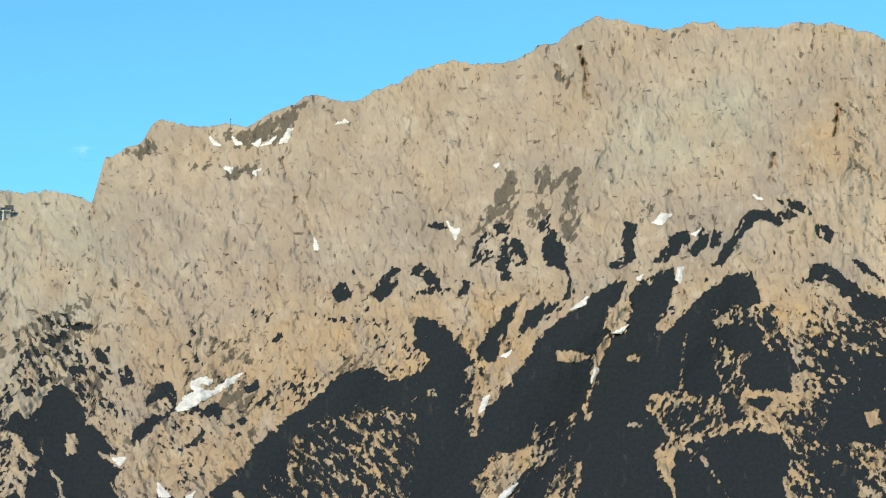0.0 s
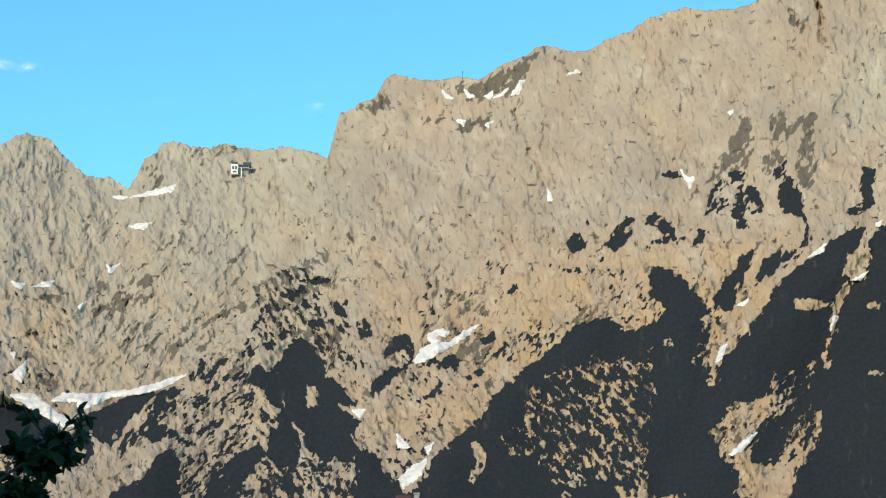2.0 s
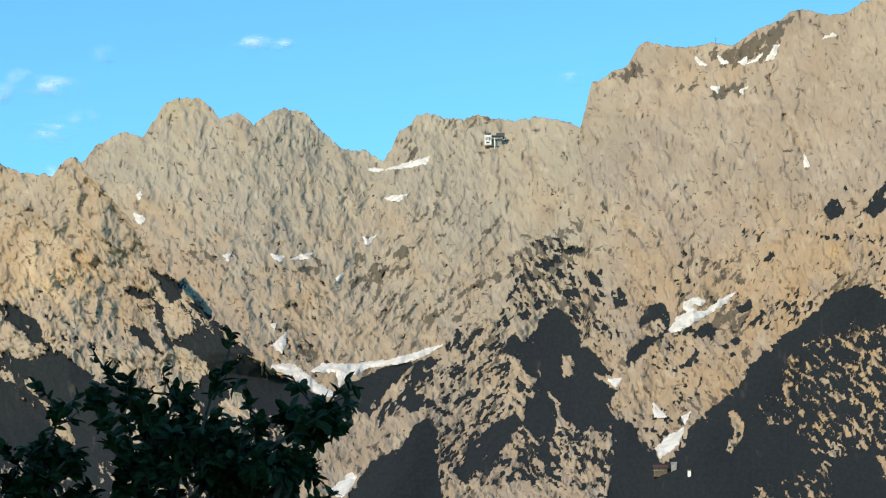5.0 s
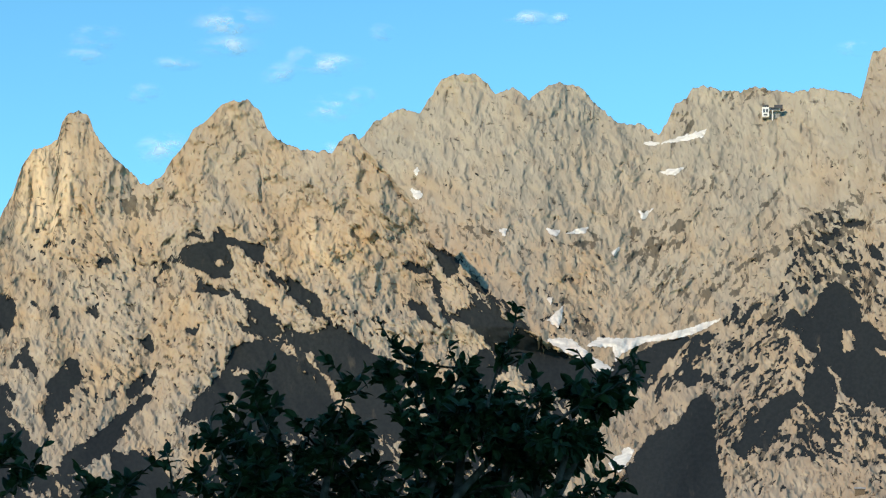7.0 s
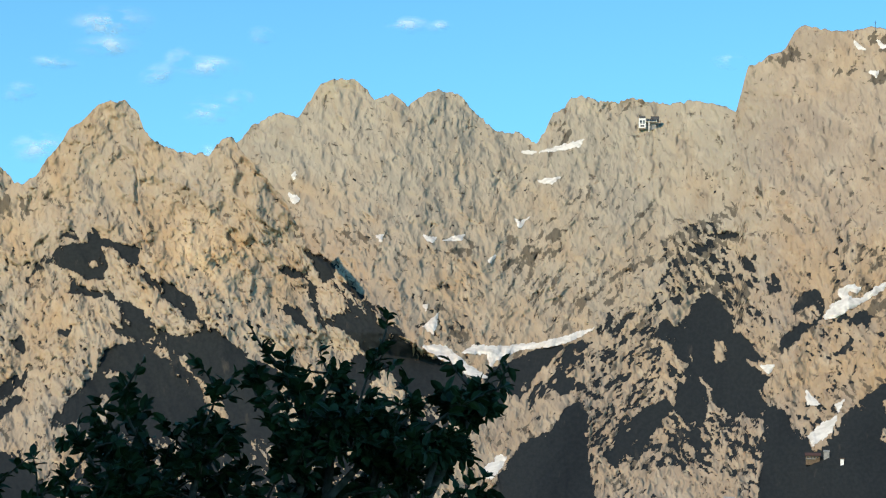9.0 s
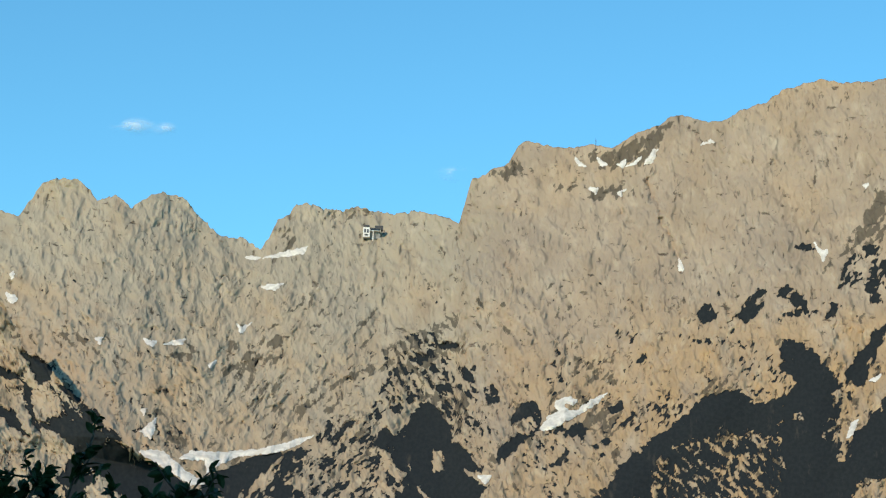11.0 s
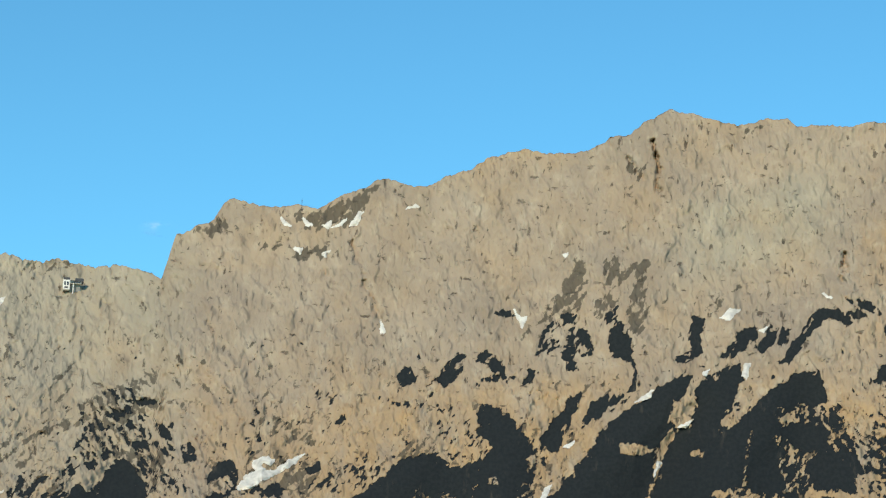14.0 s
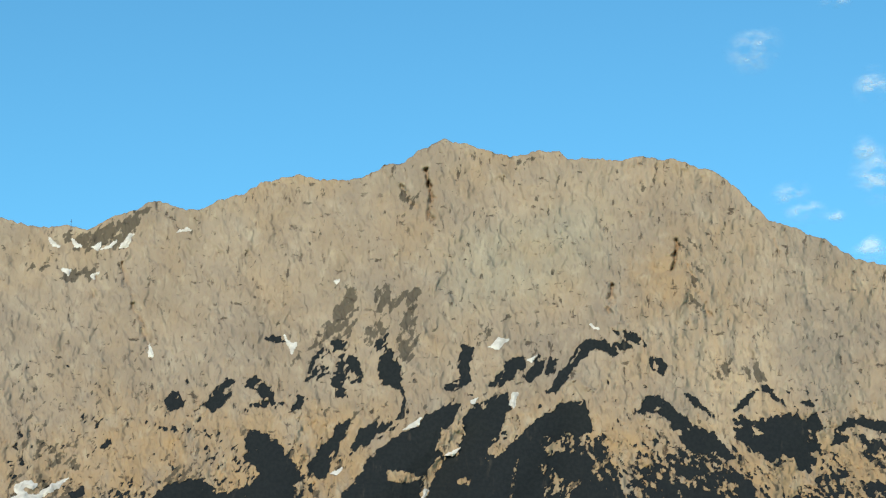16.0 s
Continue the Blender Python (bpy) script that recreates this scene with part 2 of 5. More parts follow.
pine(1, (-26.61, 8.57), (-26.19, 8.51), (-25.87, 8.34), (-25.67, 7.88), (-25.43, 7.63), (-25.84, 7.47), (-26.15, 7.61), (-26.38, 7.60), (-26.65, 7.88), (-26.31, 7.78), (-26.41, 8.24))
pine(0.6, (-25.90, 8.33), (-25.15, 7.70), (-24.87, 7.25), (-24.40, 6.93), (-24.07, 6.30), (-24.88, 6.58), (-25.36, 7.02), (-25.87, 7.49))
pine(1, (-25.18, 7.70), (-24.46, 7.73), (-24.24, 8.12), (-24.01, 8.02), (-23.53, 7.68), (-22.90, 7.19), (-22.08, 6.85), (-21.99, 5.02), (-24.82, 4.94), (-26.80, 4.87), (-28.07, 5.31), (-27.61, 5.91), (-27.03, 6.57), (-26.75, 7.19), (-26.37, 7.43), (-25.89, 7.52), (-25.33, 7.09), (-24.88, 6.69), (-24.23, 6.42), (-24.40, 6.93), (-24.90, 7.22))
bare((-26.97, 6.69), (-26.42, 6.68), (-26.02, 6.57), (-26.71, 6.43))
bare((-26.85, 6.09), (-26.51, 5.95), (-26.63, 5.26), (-27.00, 5.25))
bare((-24.42, 6.70), (-23.64, 6.19), (-23.30, 5.44), (-23.92, 5.58))
pine(1, (-31.71, 5.11), (-31.69, 6.04), (-31.41, 6.35), (-31.13, 6.82), (-30.87, 6.68), (-30.70, 6.28), (-30.94, 6.04), (-30.99, 5.59), (-31.35, 5.27), (-31.54, 4.81))
pine(0.85, (-32.71, 6.41), (-32.48, 6.83), (-32.27, 7.10), (-32.07, 6.62), (-31.89, 6.15), (-32.23, 6.44))
pine(1, (-33.75, 8.19), (-33.25, 8.40), (-32.79, 8.27), (-32.63, 7.80), (-32.78, 7.28), (-33.20, 7.66), (-33.73, 7.81))
pine(0.9, (-34.17, 5.47), (-33.30, 5.69), (-32.73, 6.02), (-32.53, 5.70), (-32.64, 5.10), (-32.34, 4.96), (-32.02, 4.52), (-31.73, 4.21), (-31.85, 3.63), (-34.04, 3.55))
pine(1, (-31.27, 3.48), (-31.06, 4.26), (-30.27, 4.77), (-29.77, 5.29), (-29.38, 5.56), (-28.83, 6.04), (-28.93, 5.67), (-29.37, 5.31), (-29.53, 4.89), (-29.74, 4.58), (-29.94, 4.28), (-30.96, 3.64))
pine(0.85, (-29.30, 7.36), (-29.05, 7.47), (-28.86, 7.22), (-29.02, 6.94))
pine(0.85, (-29.58, 5.95), (-29.30, 6.33), (-28.79, 6.53), (-28.95, 6.13), (-29.49, 5.65))
pine(1, (-29.91, 4.28), (-28.90, 4.38), (-28.54, 3.91), (-28.02, 3.32), (-27.90, 2.42), (-29.55, 2.37), (-29.82, 3.41))
bare((-28.59, 4.81), (-27.35, 5.34), (-27.16, 4.41), (-27.57, 3.41), (-28.10, 3.39), (-28.50, 4.06))
pine(0.95, (-31.83, 7.99), (-31.58, 8.07), (-31.46, 7.83), (-31.67, 7.85))
pine(0.95, (-30.78, 8.05), (-30.46, 8.24), (-30.48, 7.88), (-30.65, 7.96))
pine(0.9, (-28.25, 7.62), (-27.74, 7.76), (-27.80, 7.54))
pine(0.9, (-30.59, 9.34), (-30.30, 9.50), (-30.14, 9.35), (-30.39, 9.25))
pine(0.9, (-28.97, 8.94), (-28.81, 9.36), (-28.55, 9.64), (-28.66, 9.36))
pine(0.7, (-34.04, 3.55), (-31.85, 3.63), (-30.96, 3.64), (-29.82, 3.41), (-29.49, 1.33), (-33.89, 1.19))
pine(0.7, (-28.11, 5.28), (-26.80, 4.87), (-21.99, 5.02), (-19.60, 4.63), (-18.06, 4.21), (-18.02, 1.64), (-29.34, 1.33), (-28.01, 3.17))
pine(1, (-22.30, 9.60), (-22.04, 9.72), (-21.65, 9.58), (-21.38, 9.48), (-21.88, 9.40))
pine(1, (-21.54, 10.12), (-21.28, 10.12), (-20.88, 9.90), (-20.63, 9.74), (-20.70, 9.46), (-21.02, 9.30), (-21.14, 9.63), (-21.35, 9.86))
pine(0.9, (-22.19, 8.46), (-21.94, 8.72), (-21.59, 8.55), (-21.43, 8.25), (-21.14, 7.92), (-21.45, 8.06), (-21.85, 8.36))
pine(0.85, (-21.48, 9.63), (-21.25, 9.17), (-21.05, 8.56), (-20.88, 8.08), (-21.07, 8.26), (-21.32, 8.86))
pine(1, (-20.99, 8.17), (-20.53, 8.48), (-20.33, 8.50), (-20.31, 8.77), (-19.89, 8.59), (-19.57, 8.34), (-19.26, 8.14), (-18.79, 7.85), (-18.32, 7.54), (-17.62, 7.27), (-17.13, 7.05), (-16.69, 6.66), (-16.95, 6.36), (-17.49, 6.47), (-17.94, 6.31), (-18.33, 6.30), (-18.75, 6.66), (-19.06, 6.92), (-19.58, 7.22), (-19.82, 7.55), (-20.10, 7.85), (-20.48, 8.10))
pine(0.6, (-20.71, 9.34), (-20.01, 9.20), (-19.14, 8.38), (-18.27, 7.63), (-18.74, 7.82), (-19.60, 8.35), (-20.28, 8.77))
pine(1, (-20.15, 7.25), (-19.81, 7.47), (-19.62, 7.07), (-19.61, 6.42), (-19.94, 6.11), (-20.30, 6.87))
pine(0.5, (-19.62, 7.07), (-18.72, 6.70), (-18.33, 6.30), (-17.49, 6.47), (-16.69, 6.66), (-16.46, 6.18), (-16.83, 5.26), (-17.89, 4.63), (-19.57, 4.60), (-20.69, 5.18), (-20.28, 6.26))
bare((-19.57, 6.76), (-19.03, 6.93), (-18.63, 6.17), (-19.16, 5.70), (-19.56, 6.15))
bare((-17.48, 5.89), (-16.57, 6.51), (-16.11, 6.22), (-16.78, 4.84), (-17.32, 5.13))
# snow gully and central spur
pine(1, (-16.50, 6.98), (-16.15, 6.95), (-15.93, 6.23), (-16.13, 5.93), (-16.47, 6.23))
pine(1, (-16.46, 7.13), (-15.83, 7.32), (-15.08, 7.72), (-14.60, 7.89), (-14.37, 7.76), (-14.62, 7.45), (-15.07, 7.07), (-15.21, 6.77), (-15.48, 6.39), (-15.81, 6.53), (-16.03, 6.71), (-16.24, 6.89))
pine(0.6, (-14.37, 7.76), (-13.56, 8.25), (-12.95, 8.71), (-12.70, 8.90), (-13.23, 8.23), (-13.83, 7.61), (-14.28, 7.23), (-14.64, 7.00))
pine(0.6, (-15.21, 6.65), (-14.61, 7.11), (-14.09, 7.64), (-13.63, 7.87), (-13.86, 7.34), (-14.38, 6.88), (-14.90, 6.35), (-15.27, 5.97))
pine(1, (-15.92, 4.46), (-15.48, 5.06), (-15.03, 5.34), (-14.59, 5.59), (-14.29, 6.05), (-13.87, 6.40), (-13.65, 5.98), (-13.58, 4.47), (-13.19, 2.82), (-16.77, 2.82))
pine(0.85, (-14.76, 6.73), (-14.15, 6.96), (-13.69, 6.70), (-14.00, 6.55), (-14.45, 6.50))
pine(0.36, (-13.63, 7.83), (-12.95, 8.49), (-12.03, 8.87), (-11.90, 8.26), (-11.33, 7.63), (-10.91, 7.35), (-10.48, 6.44), (-10.47, 4.47), (-13.58, 4.47), (-13.61, 5.98))
pine(1, (-11.98, 8.23), (-11.57, 8.60), (-11.33, 8.34), (-10.83, 8.95), (-10.49, 9.37), (-10.07, 9.03), (-9.76, 8.65), (-9.37, 8.11), (-9.06, 7.62), (-8.91, 7.47), (-9.37, 7.50), (-9.10, 7.24), (-8.83, 7.09), (-8.91, 6.71), (-8.84, 6.33), (-9.10, 5.95), (-9.71, 6.03), (-10.33, 6.41), (-10.40, 6.79), (-10.63, 7.05), (-11.10, 7.11), (-10.91, 7.40), (-11.28, 7.63), (-11.41, 7.93), (-11.72, 8.08))
bare((-10.30, 8.04), (-9.99, 8.04), (-9.93, 7.50), (-10.25, 7.47))
bare((-9.87, 8.70), (-9.40, 8.27), (-9.31, 8.08), (-9.71, 8.27))
bare((-10.42, 6.67), (-10.26, 6.59), (-10.29, 6.06), (-10.42, 6.06))
pine(0.84, (-12.80, 5.57), (-12.16, 6.16), (-11.55, 6.47), (-11.29, 6.21), (-11.70, 5.80), (-12.15, 5.07), (-12.88, 4.59), (-13.21, 4.89))
pine(1, (-11.22, 6.79), (-10.83, 7.14), (-10.45, 6.71), (-10.45, 5.80), (-11.01, 5.80), (-11.32, 6.18))
pine(0.6, (-11.69, 4.97), (-11.09, 5.80), (-10.45, 5.80), (-10.44, 4.74), (-11.69, 4.56))
pine(1, (-12.03, 8.87), (-11.80, 9.10), (-11.69, 8.94), (-11.91, 8.69))
pine(1, (-11.49, 9.11), (-11.23, 9.34), (-11.11, 9.18), (-11.34, 9.00))
pine(0.9, (-12.72, 8.56), (-12.49, 8.72), (-12.52, 8.54))
pine(0.9, (-12.33, 8.11), (-12.11, 8.38), (-12.06, 8.19))
pine(0.36, (-12.03, 8.87), (-11.74, 10.40), (-11.12, 11.10), (-10.34, 11.25), (-9.71, 10.41), (-8.94, 9.49), (-8.63, 8.27), (-9.09, 7.96), (-9.87, 8.88), (-10.49, 9.49), (-11.11, 9.18))
pine(1, (-8.52, 7.84), (-8.32, 8.26), (-8.01, 8.49), (-7.67, 8.54), (-7.42, 8.81), (-7.57, 9.03), (-7.88, 8.92), (-8.16, 8.77), (-8.12, 9.03), (-7.77, 9.36), (-7.51, 9.44), (-7.34, 9.10), (-7.30, 8.76), (-7.86, 8.23), (-8.24, 7.85), (-8.45, 7.70))
pine(1, (-8.89, 9.69), (-8.63, 9.86), (-8.47, 9.38), (-8.78, 9.38))
pine(1, (-9.59, 10.30), (-9.17, 10.36), (-9.19, 9.92), (-9.48, 10.00))
pine(1, (-10.29, 9.77), (-9.79, 9.84), (-9.68, 9.64), (-10.18, 9.64))
pine(1, (-10.65, 10.49), (-10.46, 10.75), (-10.31, 10.64), (-10.49, 10.41))
pine(0.85, (-10.18, 10.90), (-9.79, 10.96), (-9.56, 10.84), (-10.03, 10.78))
pine(1, (-8.90, 6.28), (-8.60, 6.31), (-8.22, 6.04), (-8.22, 5.79), (-7.84, 5.49), (-7.63, 5.18), (-7.26, 5.06), (-7.43, 2.80), (-9.10, 2.81), (-8.94, 5.37))
pine(0.33, (-10.48, 5.98), (-8.94, 5.98), (-8.95, 4.46), (-10.47, 4.47))
pine(1, (-6.65, 8.60), (-6.30, 8.89), (-6.02, 8.71), (-6.21, 8.45))
pine(1, (-5.47, 9.28), (-5.13, 9.49), (-5.10, 9.22), (-5.37, 9.13))
pine(1, (-5.17, 8.82), (-4.79, 9.18), (-4.88, 8.81))
pine(0.95, (-7.04, 7.69), (-6.70, 8.02), (-6.50, 8.13), (-6.82, 7.69))
pine(0.95, (-7.20, 8.53), (-6.77, 8.76), (-6.61, 8.65), (-6.92, 8.53))
pine(0.95, (-4.73, 10.53), (-4.49, 10.80), (-4.44, 10.65), (-4.65, 10.45))
pine(0.95, (-3.19, 11.11), (-2.69, 11.07), (-2.77, 11.18))
pine(0.85, (-1.86, 10.32), (-1.55, 10.52), (-1.63, 10.36))
pine(0.9, (-5.92, 8.25), (-5.53, 8.46), (-5.38, 8.39), (-5.77, 8.18))
# forest spur
pine(1, (-7.63, 4.38), (-7.34, 5.21), (-6.95, 5.59), (-6.79, 6.09), (-6.33, 6.48), (-5.78, 6.93), (-5.32, 7.32), (-5.16, 7.78), (-4.69, 8.15), (-4.30, 8.45), (-3.75, 8.83), (-3.36, 9.13), (-3.04, 9.50), (-2.57, 9.74), (-2.03, 9.80), (-1.72, 9.63), (-1.47, 9.44), (-0.85, 9.61), (-0.65, 8.73), (-1.22, 8.60), (-1.52, 8.75), (-1.98, 8.61), (-2.29, 8.77), (-2.91, 8.48), (-3.37, 8.49), (-3.68, 8.26), (-4.15, 7.89), (-4.24, 7.43), (-4.32, 6.98), (-4.70, 7.06), (-4.94, 6.68), (-5.10, 6.38), (-4.64, 6.14), (-4.03, 6.21), (-3.73, 5.75), (-3.59, 5.45), (-3.10, 5.29), (-3.44, 4.99), (-4.21, 4.70), (-5.13, 4.40), (-5.91, 2.79), (-7.64, 2.80))
bare((-5.87, 6.38), (-5.64, 6.52), (-5.30, 6.18), (-5.38, 5.77), (-5.73, 5.32), (-5.91, 5.47), (-5.64, 5.96))
pine(0.72, (-5.01, 7.09), (-4.27, 7.46), (-4.28, 6.93), (-4.03, 6.21), (-4.64, 6.10), (-5.10, 6.33))
pine(1, (-0.69, 9.65), (-0.41, 9.98), (-0.55, 10.21), (-0.93, 10.45), (-0.70, 10.59), (-0.84, 10.90), (-0.68, 11.17), (-0.22, 11.04), (0.15, 10.75), (0.38, 10.56), (0.60, 10.25), (0.75, 9.94), (0.50, 9.69), (0.64, 9.19), (0.39, 8.71), (0.55, 8.13), (0.84, 7.63), (1.36, 7.35), (1.01, 6.88), (0.58, 6.66), (0.90, 6.05), (1.44, 5.59), (1.36, 4.91), (1.62, 4.34), (1.90, 2.70), (0.26, 2.72), (0.19, 4.86), (-0.41, 5.02), (-0.99, 4.96), (-1.07, 5.71), (-0.92, 7.22), (-0.77, 7.98), (-0.87, 8.74), (-0.91, 9.58))
bare((-0.58, 9.22), (-0.28, 9.29), (-0.16, 8.98), (-0.51, 8.99))
pine(0.62, (-0.18, 9.97), (0.37, 10.41), (0.82, 9.94), (0.70, 8.73), (0.84, 7.63), (0.44, 7.83), (0.32, 8.74))
pine(0.6, (-4.15, 7.92), (-3.37, 8.52), (-2.28, 8.80), (-1.52, 8.78), (-0.64, 8.76), (-0.92, 7.25), (-1.07, 5.71), (-1.32, 4.96), (-3.10, 5.29), (-3.59, 5.45), (-4.03, 6.21), (-4.24, 7.43))
pine(1, (-3.06, 5.17), (-2.06, 5.56), (-1.74, 5.00), (-1.45, 4.39), (-0.63, 2.73), (-3.49, 2.76), (-3.07, 4.41))
pine(0.65, (-5.13, 4.40), (-3.44, 4.99), (-3.06, 5.17), (-3.08, 4.38), (-3.49, 2.76), (-5.91, 2.79))
pine(0.3, (-1.09, 4.96), (0.34, 4.96), (0.32, 4.33), (-1.11, 4.36))
pine(1, (1.69, 5.81), (1.97, 6.43), (2.36, 6.87), (2.98, 7.30), (3.29, 7.74), (3.46, 8.04), (4.45, 8.60), (5.38, 7.97), (5.32, 6.78), (4.37, 7.04), (3.86, 7.10), (3.42, 7.26), (3.12, 7.12), (2.80, 6.60), (2.55, 6.08), (2.47, 5.79), (2.17, 5.79))
pine(1, (2.44, 4.32), (2.81, 5.06), (3.05, 5.65), (3.37, 6.09), (3.83, 6.53), (4.37, 6.84), (5.32, 6.78), (5.11, 2.65), (2.19, 2.70))
bare((0.58, 6.66), (1.17, 7.20), (1.78, 7.49), (2.40, 7.80), (2.86, 8.09), (3.06, 7.90), (2.86, 7.43), (2.22, 6.99), (1.75, 6.56), (1.20, 6.00))
bare((1.42, 5.69), (1.72, 5.83), (2.31, 5.67), (2.55, 5.97), (2.88, 6.74), (3.14, 6.97), (3.27, 6.55), (3.06, 5.80), (2.66, 5.07), (2.41, 4.32), (1.66, 4.34), (1.47, 5.09))
# forest above the valley
pine(1, (0.76, 7.62), (0.95, 8.33), (1.27, 8.78), (1.82, 9.31), (2.23, 9.91), (2.55, 10.39), (2.74, 10.67), (3.19, 10.99), (3.66, 11.30), (4.14, 11.72), (4.70, 11.96), (5.06, 12.00), (4.92, 11.60), (4.56, 11.15), (4.47, 10.77), (4.65, 10.53), (4.25, 10.32), (4.00, 9.72), (3.98, 9.08), (3.74, 8.55), (3.12, 8.34), (2.49, 8.05), (2.17, 7.47), (1.25, 7.46), (0.94, 7.46))
bare((3.01, 10.17), (3.48, 10.22), (4.04, 10.05), (3.78, 9.85), (3.16, 9.86))
bare((4.52, 11.31), (4.91, 11.45), (5.02, 11.06), (4.65, 10.69), (4.46, 10.90))
pine(0.6, (2.17, 7.47), (3.12, 8.34), (3.77, 8.55), (3.90, 7.89), (3.70, 7.41), (3.21, 6.09), (1.53, 6.12), (1.08, 6.58), (1.40, 7.34))
pine(1, (0.78, 7.47), (1.25, 7.49), (1.16, 6.88), (0.92, 6.25), (0.74, 5.08), (-0.48, 5.09), (-0.15, 6.60))
pine(1, (4.65, 10.46), (4.97, 10.76), (5.18, 11.21), (5.15, 11.60), (5.48, 12.00), (5.95, 12.19), (6.37, 12.30), (6.53, 11.93), (6.24, 11.68), (6.27, 11.25), (5.90, 10.88), (5.73, 10.40), (6.15, 10.57), (6.47, 10.94), (6.79, 11.23), (7.12, 11.60), (7.59, 11.89), (8.07, 12.11), (8.53, 12.12), (8.65, 11.54), (8.73, 11.28), (8.38, 11.22), (8.07, 11.23), (7.76, 11.09), (7.36, 10.88), (7.54, 10.64), (7.22, 10.35), (7.51, 10.04), (7.38, 9.59), (7.59, 9.12), (7.43, 8.83), (6.82, 8.85), (6.52, 9.01), (6.21, 9.05), (5.59, 8.88), (5.43, 8.58), (5.80, 8.27), (6.04, 7.81), (5.57, 7.37), (5.80, 6.91), (6.17, 6.02), (6.79, 4.36), (2.86, 4.44), (3.69, 6.81), (3.70, 7.41), (3.98, 7.86), (3.89, 8.62), (4.06, 9.08), (4.23, 9.68), (4.40, 10.14))
bare((6.46, 10.26), (6.66, 10.58), (6.75, 10.52), (6.58, 9.64), (6.52, 9.04), (6.37, 9.04))
bare((4.94, 10.00), (5.41, 10.06), (5.35, 9.83), (5.01, 9.81))
bare((4.88, 8.25), (5.42, 8.19), (5.33, 8.04), (4.92, 8.07))
pine(0.9, (7.78, 8.16), (8.01, 8.20), (7.92, 8.84), (7.74, 9.00), (7.51, 8.85), (7.63, 8.32))
pine(0.62, (7.37, 10.35), (7.83, 10.97), (8.64, 11.24), (9.07, 10.76), (9.48, 9.69), (9.36, 8.91), (8.35, 8.95), (8.04, 8.80), (7.86, 8.21), (7.73, 8.82), (7.47, 9.73))
pine(1, (7.46, 10.34), (7.97, 10.63), (8.58, 10.68), (8.75, 10.47), (8.51, 10.07), (8.09, 10.01), (7.79, 10.18))
pine(1, (8.19, 9.40), (8.69, 9.82), (9.17, 9.55), (9.46, 9.36), (9.36, 8.91), (8.81, 9.08), (8.35, 8.95))
pine(1, (8.15, 8.65), (8.65, 8.84), (8.90, 8.70), (8.58, 8.41))
pine(0.5, (6.51, 8.89), (7.66, 8.85), (7.70, 8.17), (7.08, 7.73), (6.40, 7.98))
pine(1, (6.43, 7.53), (7.26, 7.76), (8.30, 7.87), (9.08, 7.77), (9.37, 7.28), (9.25, 6.81), (9.01, 6.51), (9.15, 6.21), (8.73, 4.32), (7.53, 4.34), (7.64, 6.13), (7.36, 6.59), (7.05, 7.20))
pine(1, (6.23, 7.38), (6.53, 7.40), (6.90, 7.18), (7.47, 6.41), (7.61, 5.99), (7.53, 4.34), (6.34, 4.37), (6.15, 6.48))
pine(0.46, (8.96, 6.10), (9.28, 6.53), (9.76, 7.04), (10.08, 7.48), (10.52, 7.39), (11.83, 7.34), (13.17, 7.13), (12.98, 4.20), (8.87, 4.31))
pine(0.86, (10.05, 7.38), (10.26, 8.00), (10.46, 8.44), (10.93, 8.69), (11.20, 8.83), (11.39, 9.45), (11.71, 9.77), (12.14, 9.57), (12.18, 7.77), (11.82, 7.19), (11.42, 7.47), (10.83, 7.50))
bare((9.92, 7.26), (10.82, 7.38), (11.70, 7.19), (11.79, 6.74), (11.05, 6.18), (10.33, 6.50))
bare((11.32, 8.26), (11.70, 8.36), (11.78, 7.94), (11.41, 7.83))
pine(1, (10.43, 8.41), (10.60, 8.66), (10.90, 8.72), (10.80, 8.28))
pine(0.5, (11.02, 10.82), (12.04, 10.77), (12.44, 9.55), (11.39, 9.45), (10.97, 9.92))
# lone stands on the wall
pine(1, (-3.09, 11.78), (-2.94, 12.07), (-2.74, 12.13), (-2.52, 11.70), (-2.90, 11.63))
pine(1, (-1.99, 11.78), (-1.64, 12.27), (-1.41, 12.52), (-1.22, 12.42), (-1.49, 12.11), (-1.30, 12.11), (-1.49, 11.77), (-1.80, 11.65))
pine(0.95, (-0.97, 12.38), (-0.62, 12.62), (-0.35, 12.50), (-0.12, 12.17), (0.03, 11.94), (-0.05, 11.68), (-0.31, 11.99), (-0.62, 12.23))
pine(0.9, (-0.74, 11.84), (-0.31, 12.02), (-0.13, 11.87), (-0.55, 11.76))
pine(1, (0.44, 11.75), (0.58, 12.10), (0.77, 12.05), (0.66, 11.81))
pine(1, (1.47, 12.68), (1.66, 12.79), (1.84, 12.37), (1.99, 12.11), (1.65, 12.11))
pine(1, (-0.40, 13.63), (-0.13, 13.77), (0.13, 13.60), (-0.13, 13.55))
pine(0.95, (0.76, 12.51), (0.96, 13.03), (1.07, 12.92), (0.95, 12.66))
pine(1, (1.88, 13.14), (2.07, 13.24), (2.25, 12.98), (2.32, 12.71), (2.06, 12.80))
pine(0.9, (1.34, 13.68), (1.68, 13.60), (1.87, 13.44), (1.60, 13.39))
pine(1, (0.88, 10.21), (1.15, 10.70), (1.47, 11.00), (1.71, 11.38), (1.98, 11.48), (1.88, 11.14), (1.71, 10.69), (1.55, 10.35), (1.45, 9.97), (1.22, 9.90))
pine(1, (2.05, 10.57), (2.17, 11.06), (2.34, 11.29), (2.76, 11.54), (2.75, 11.12), (2.48, 10.79))
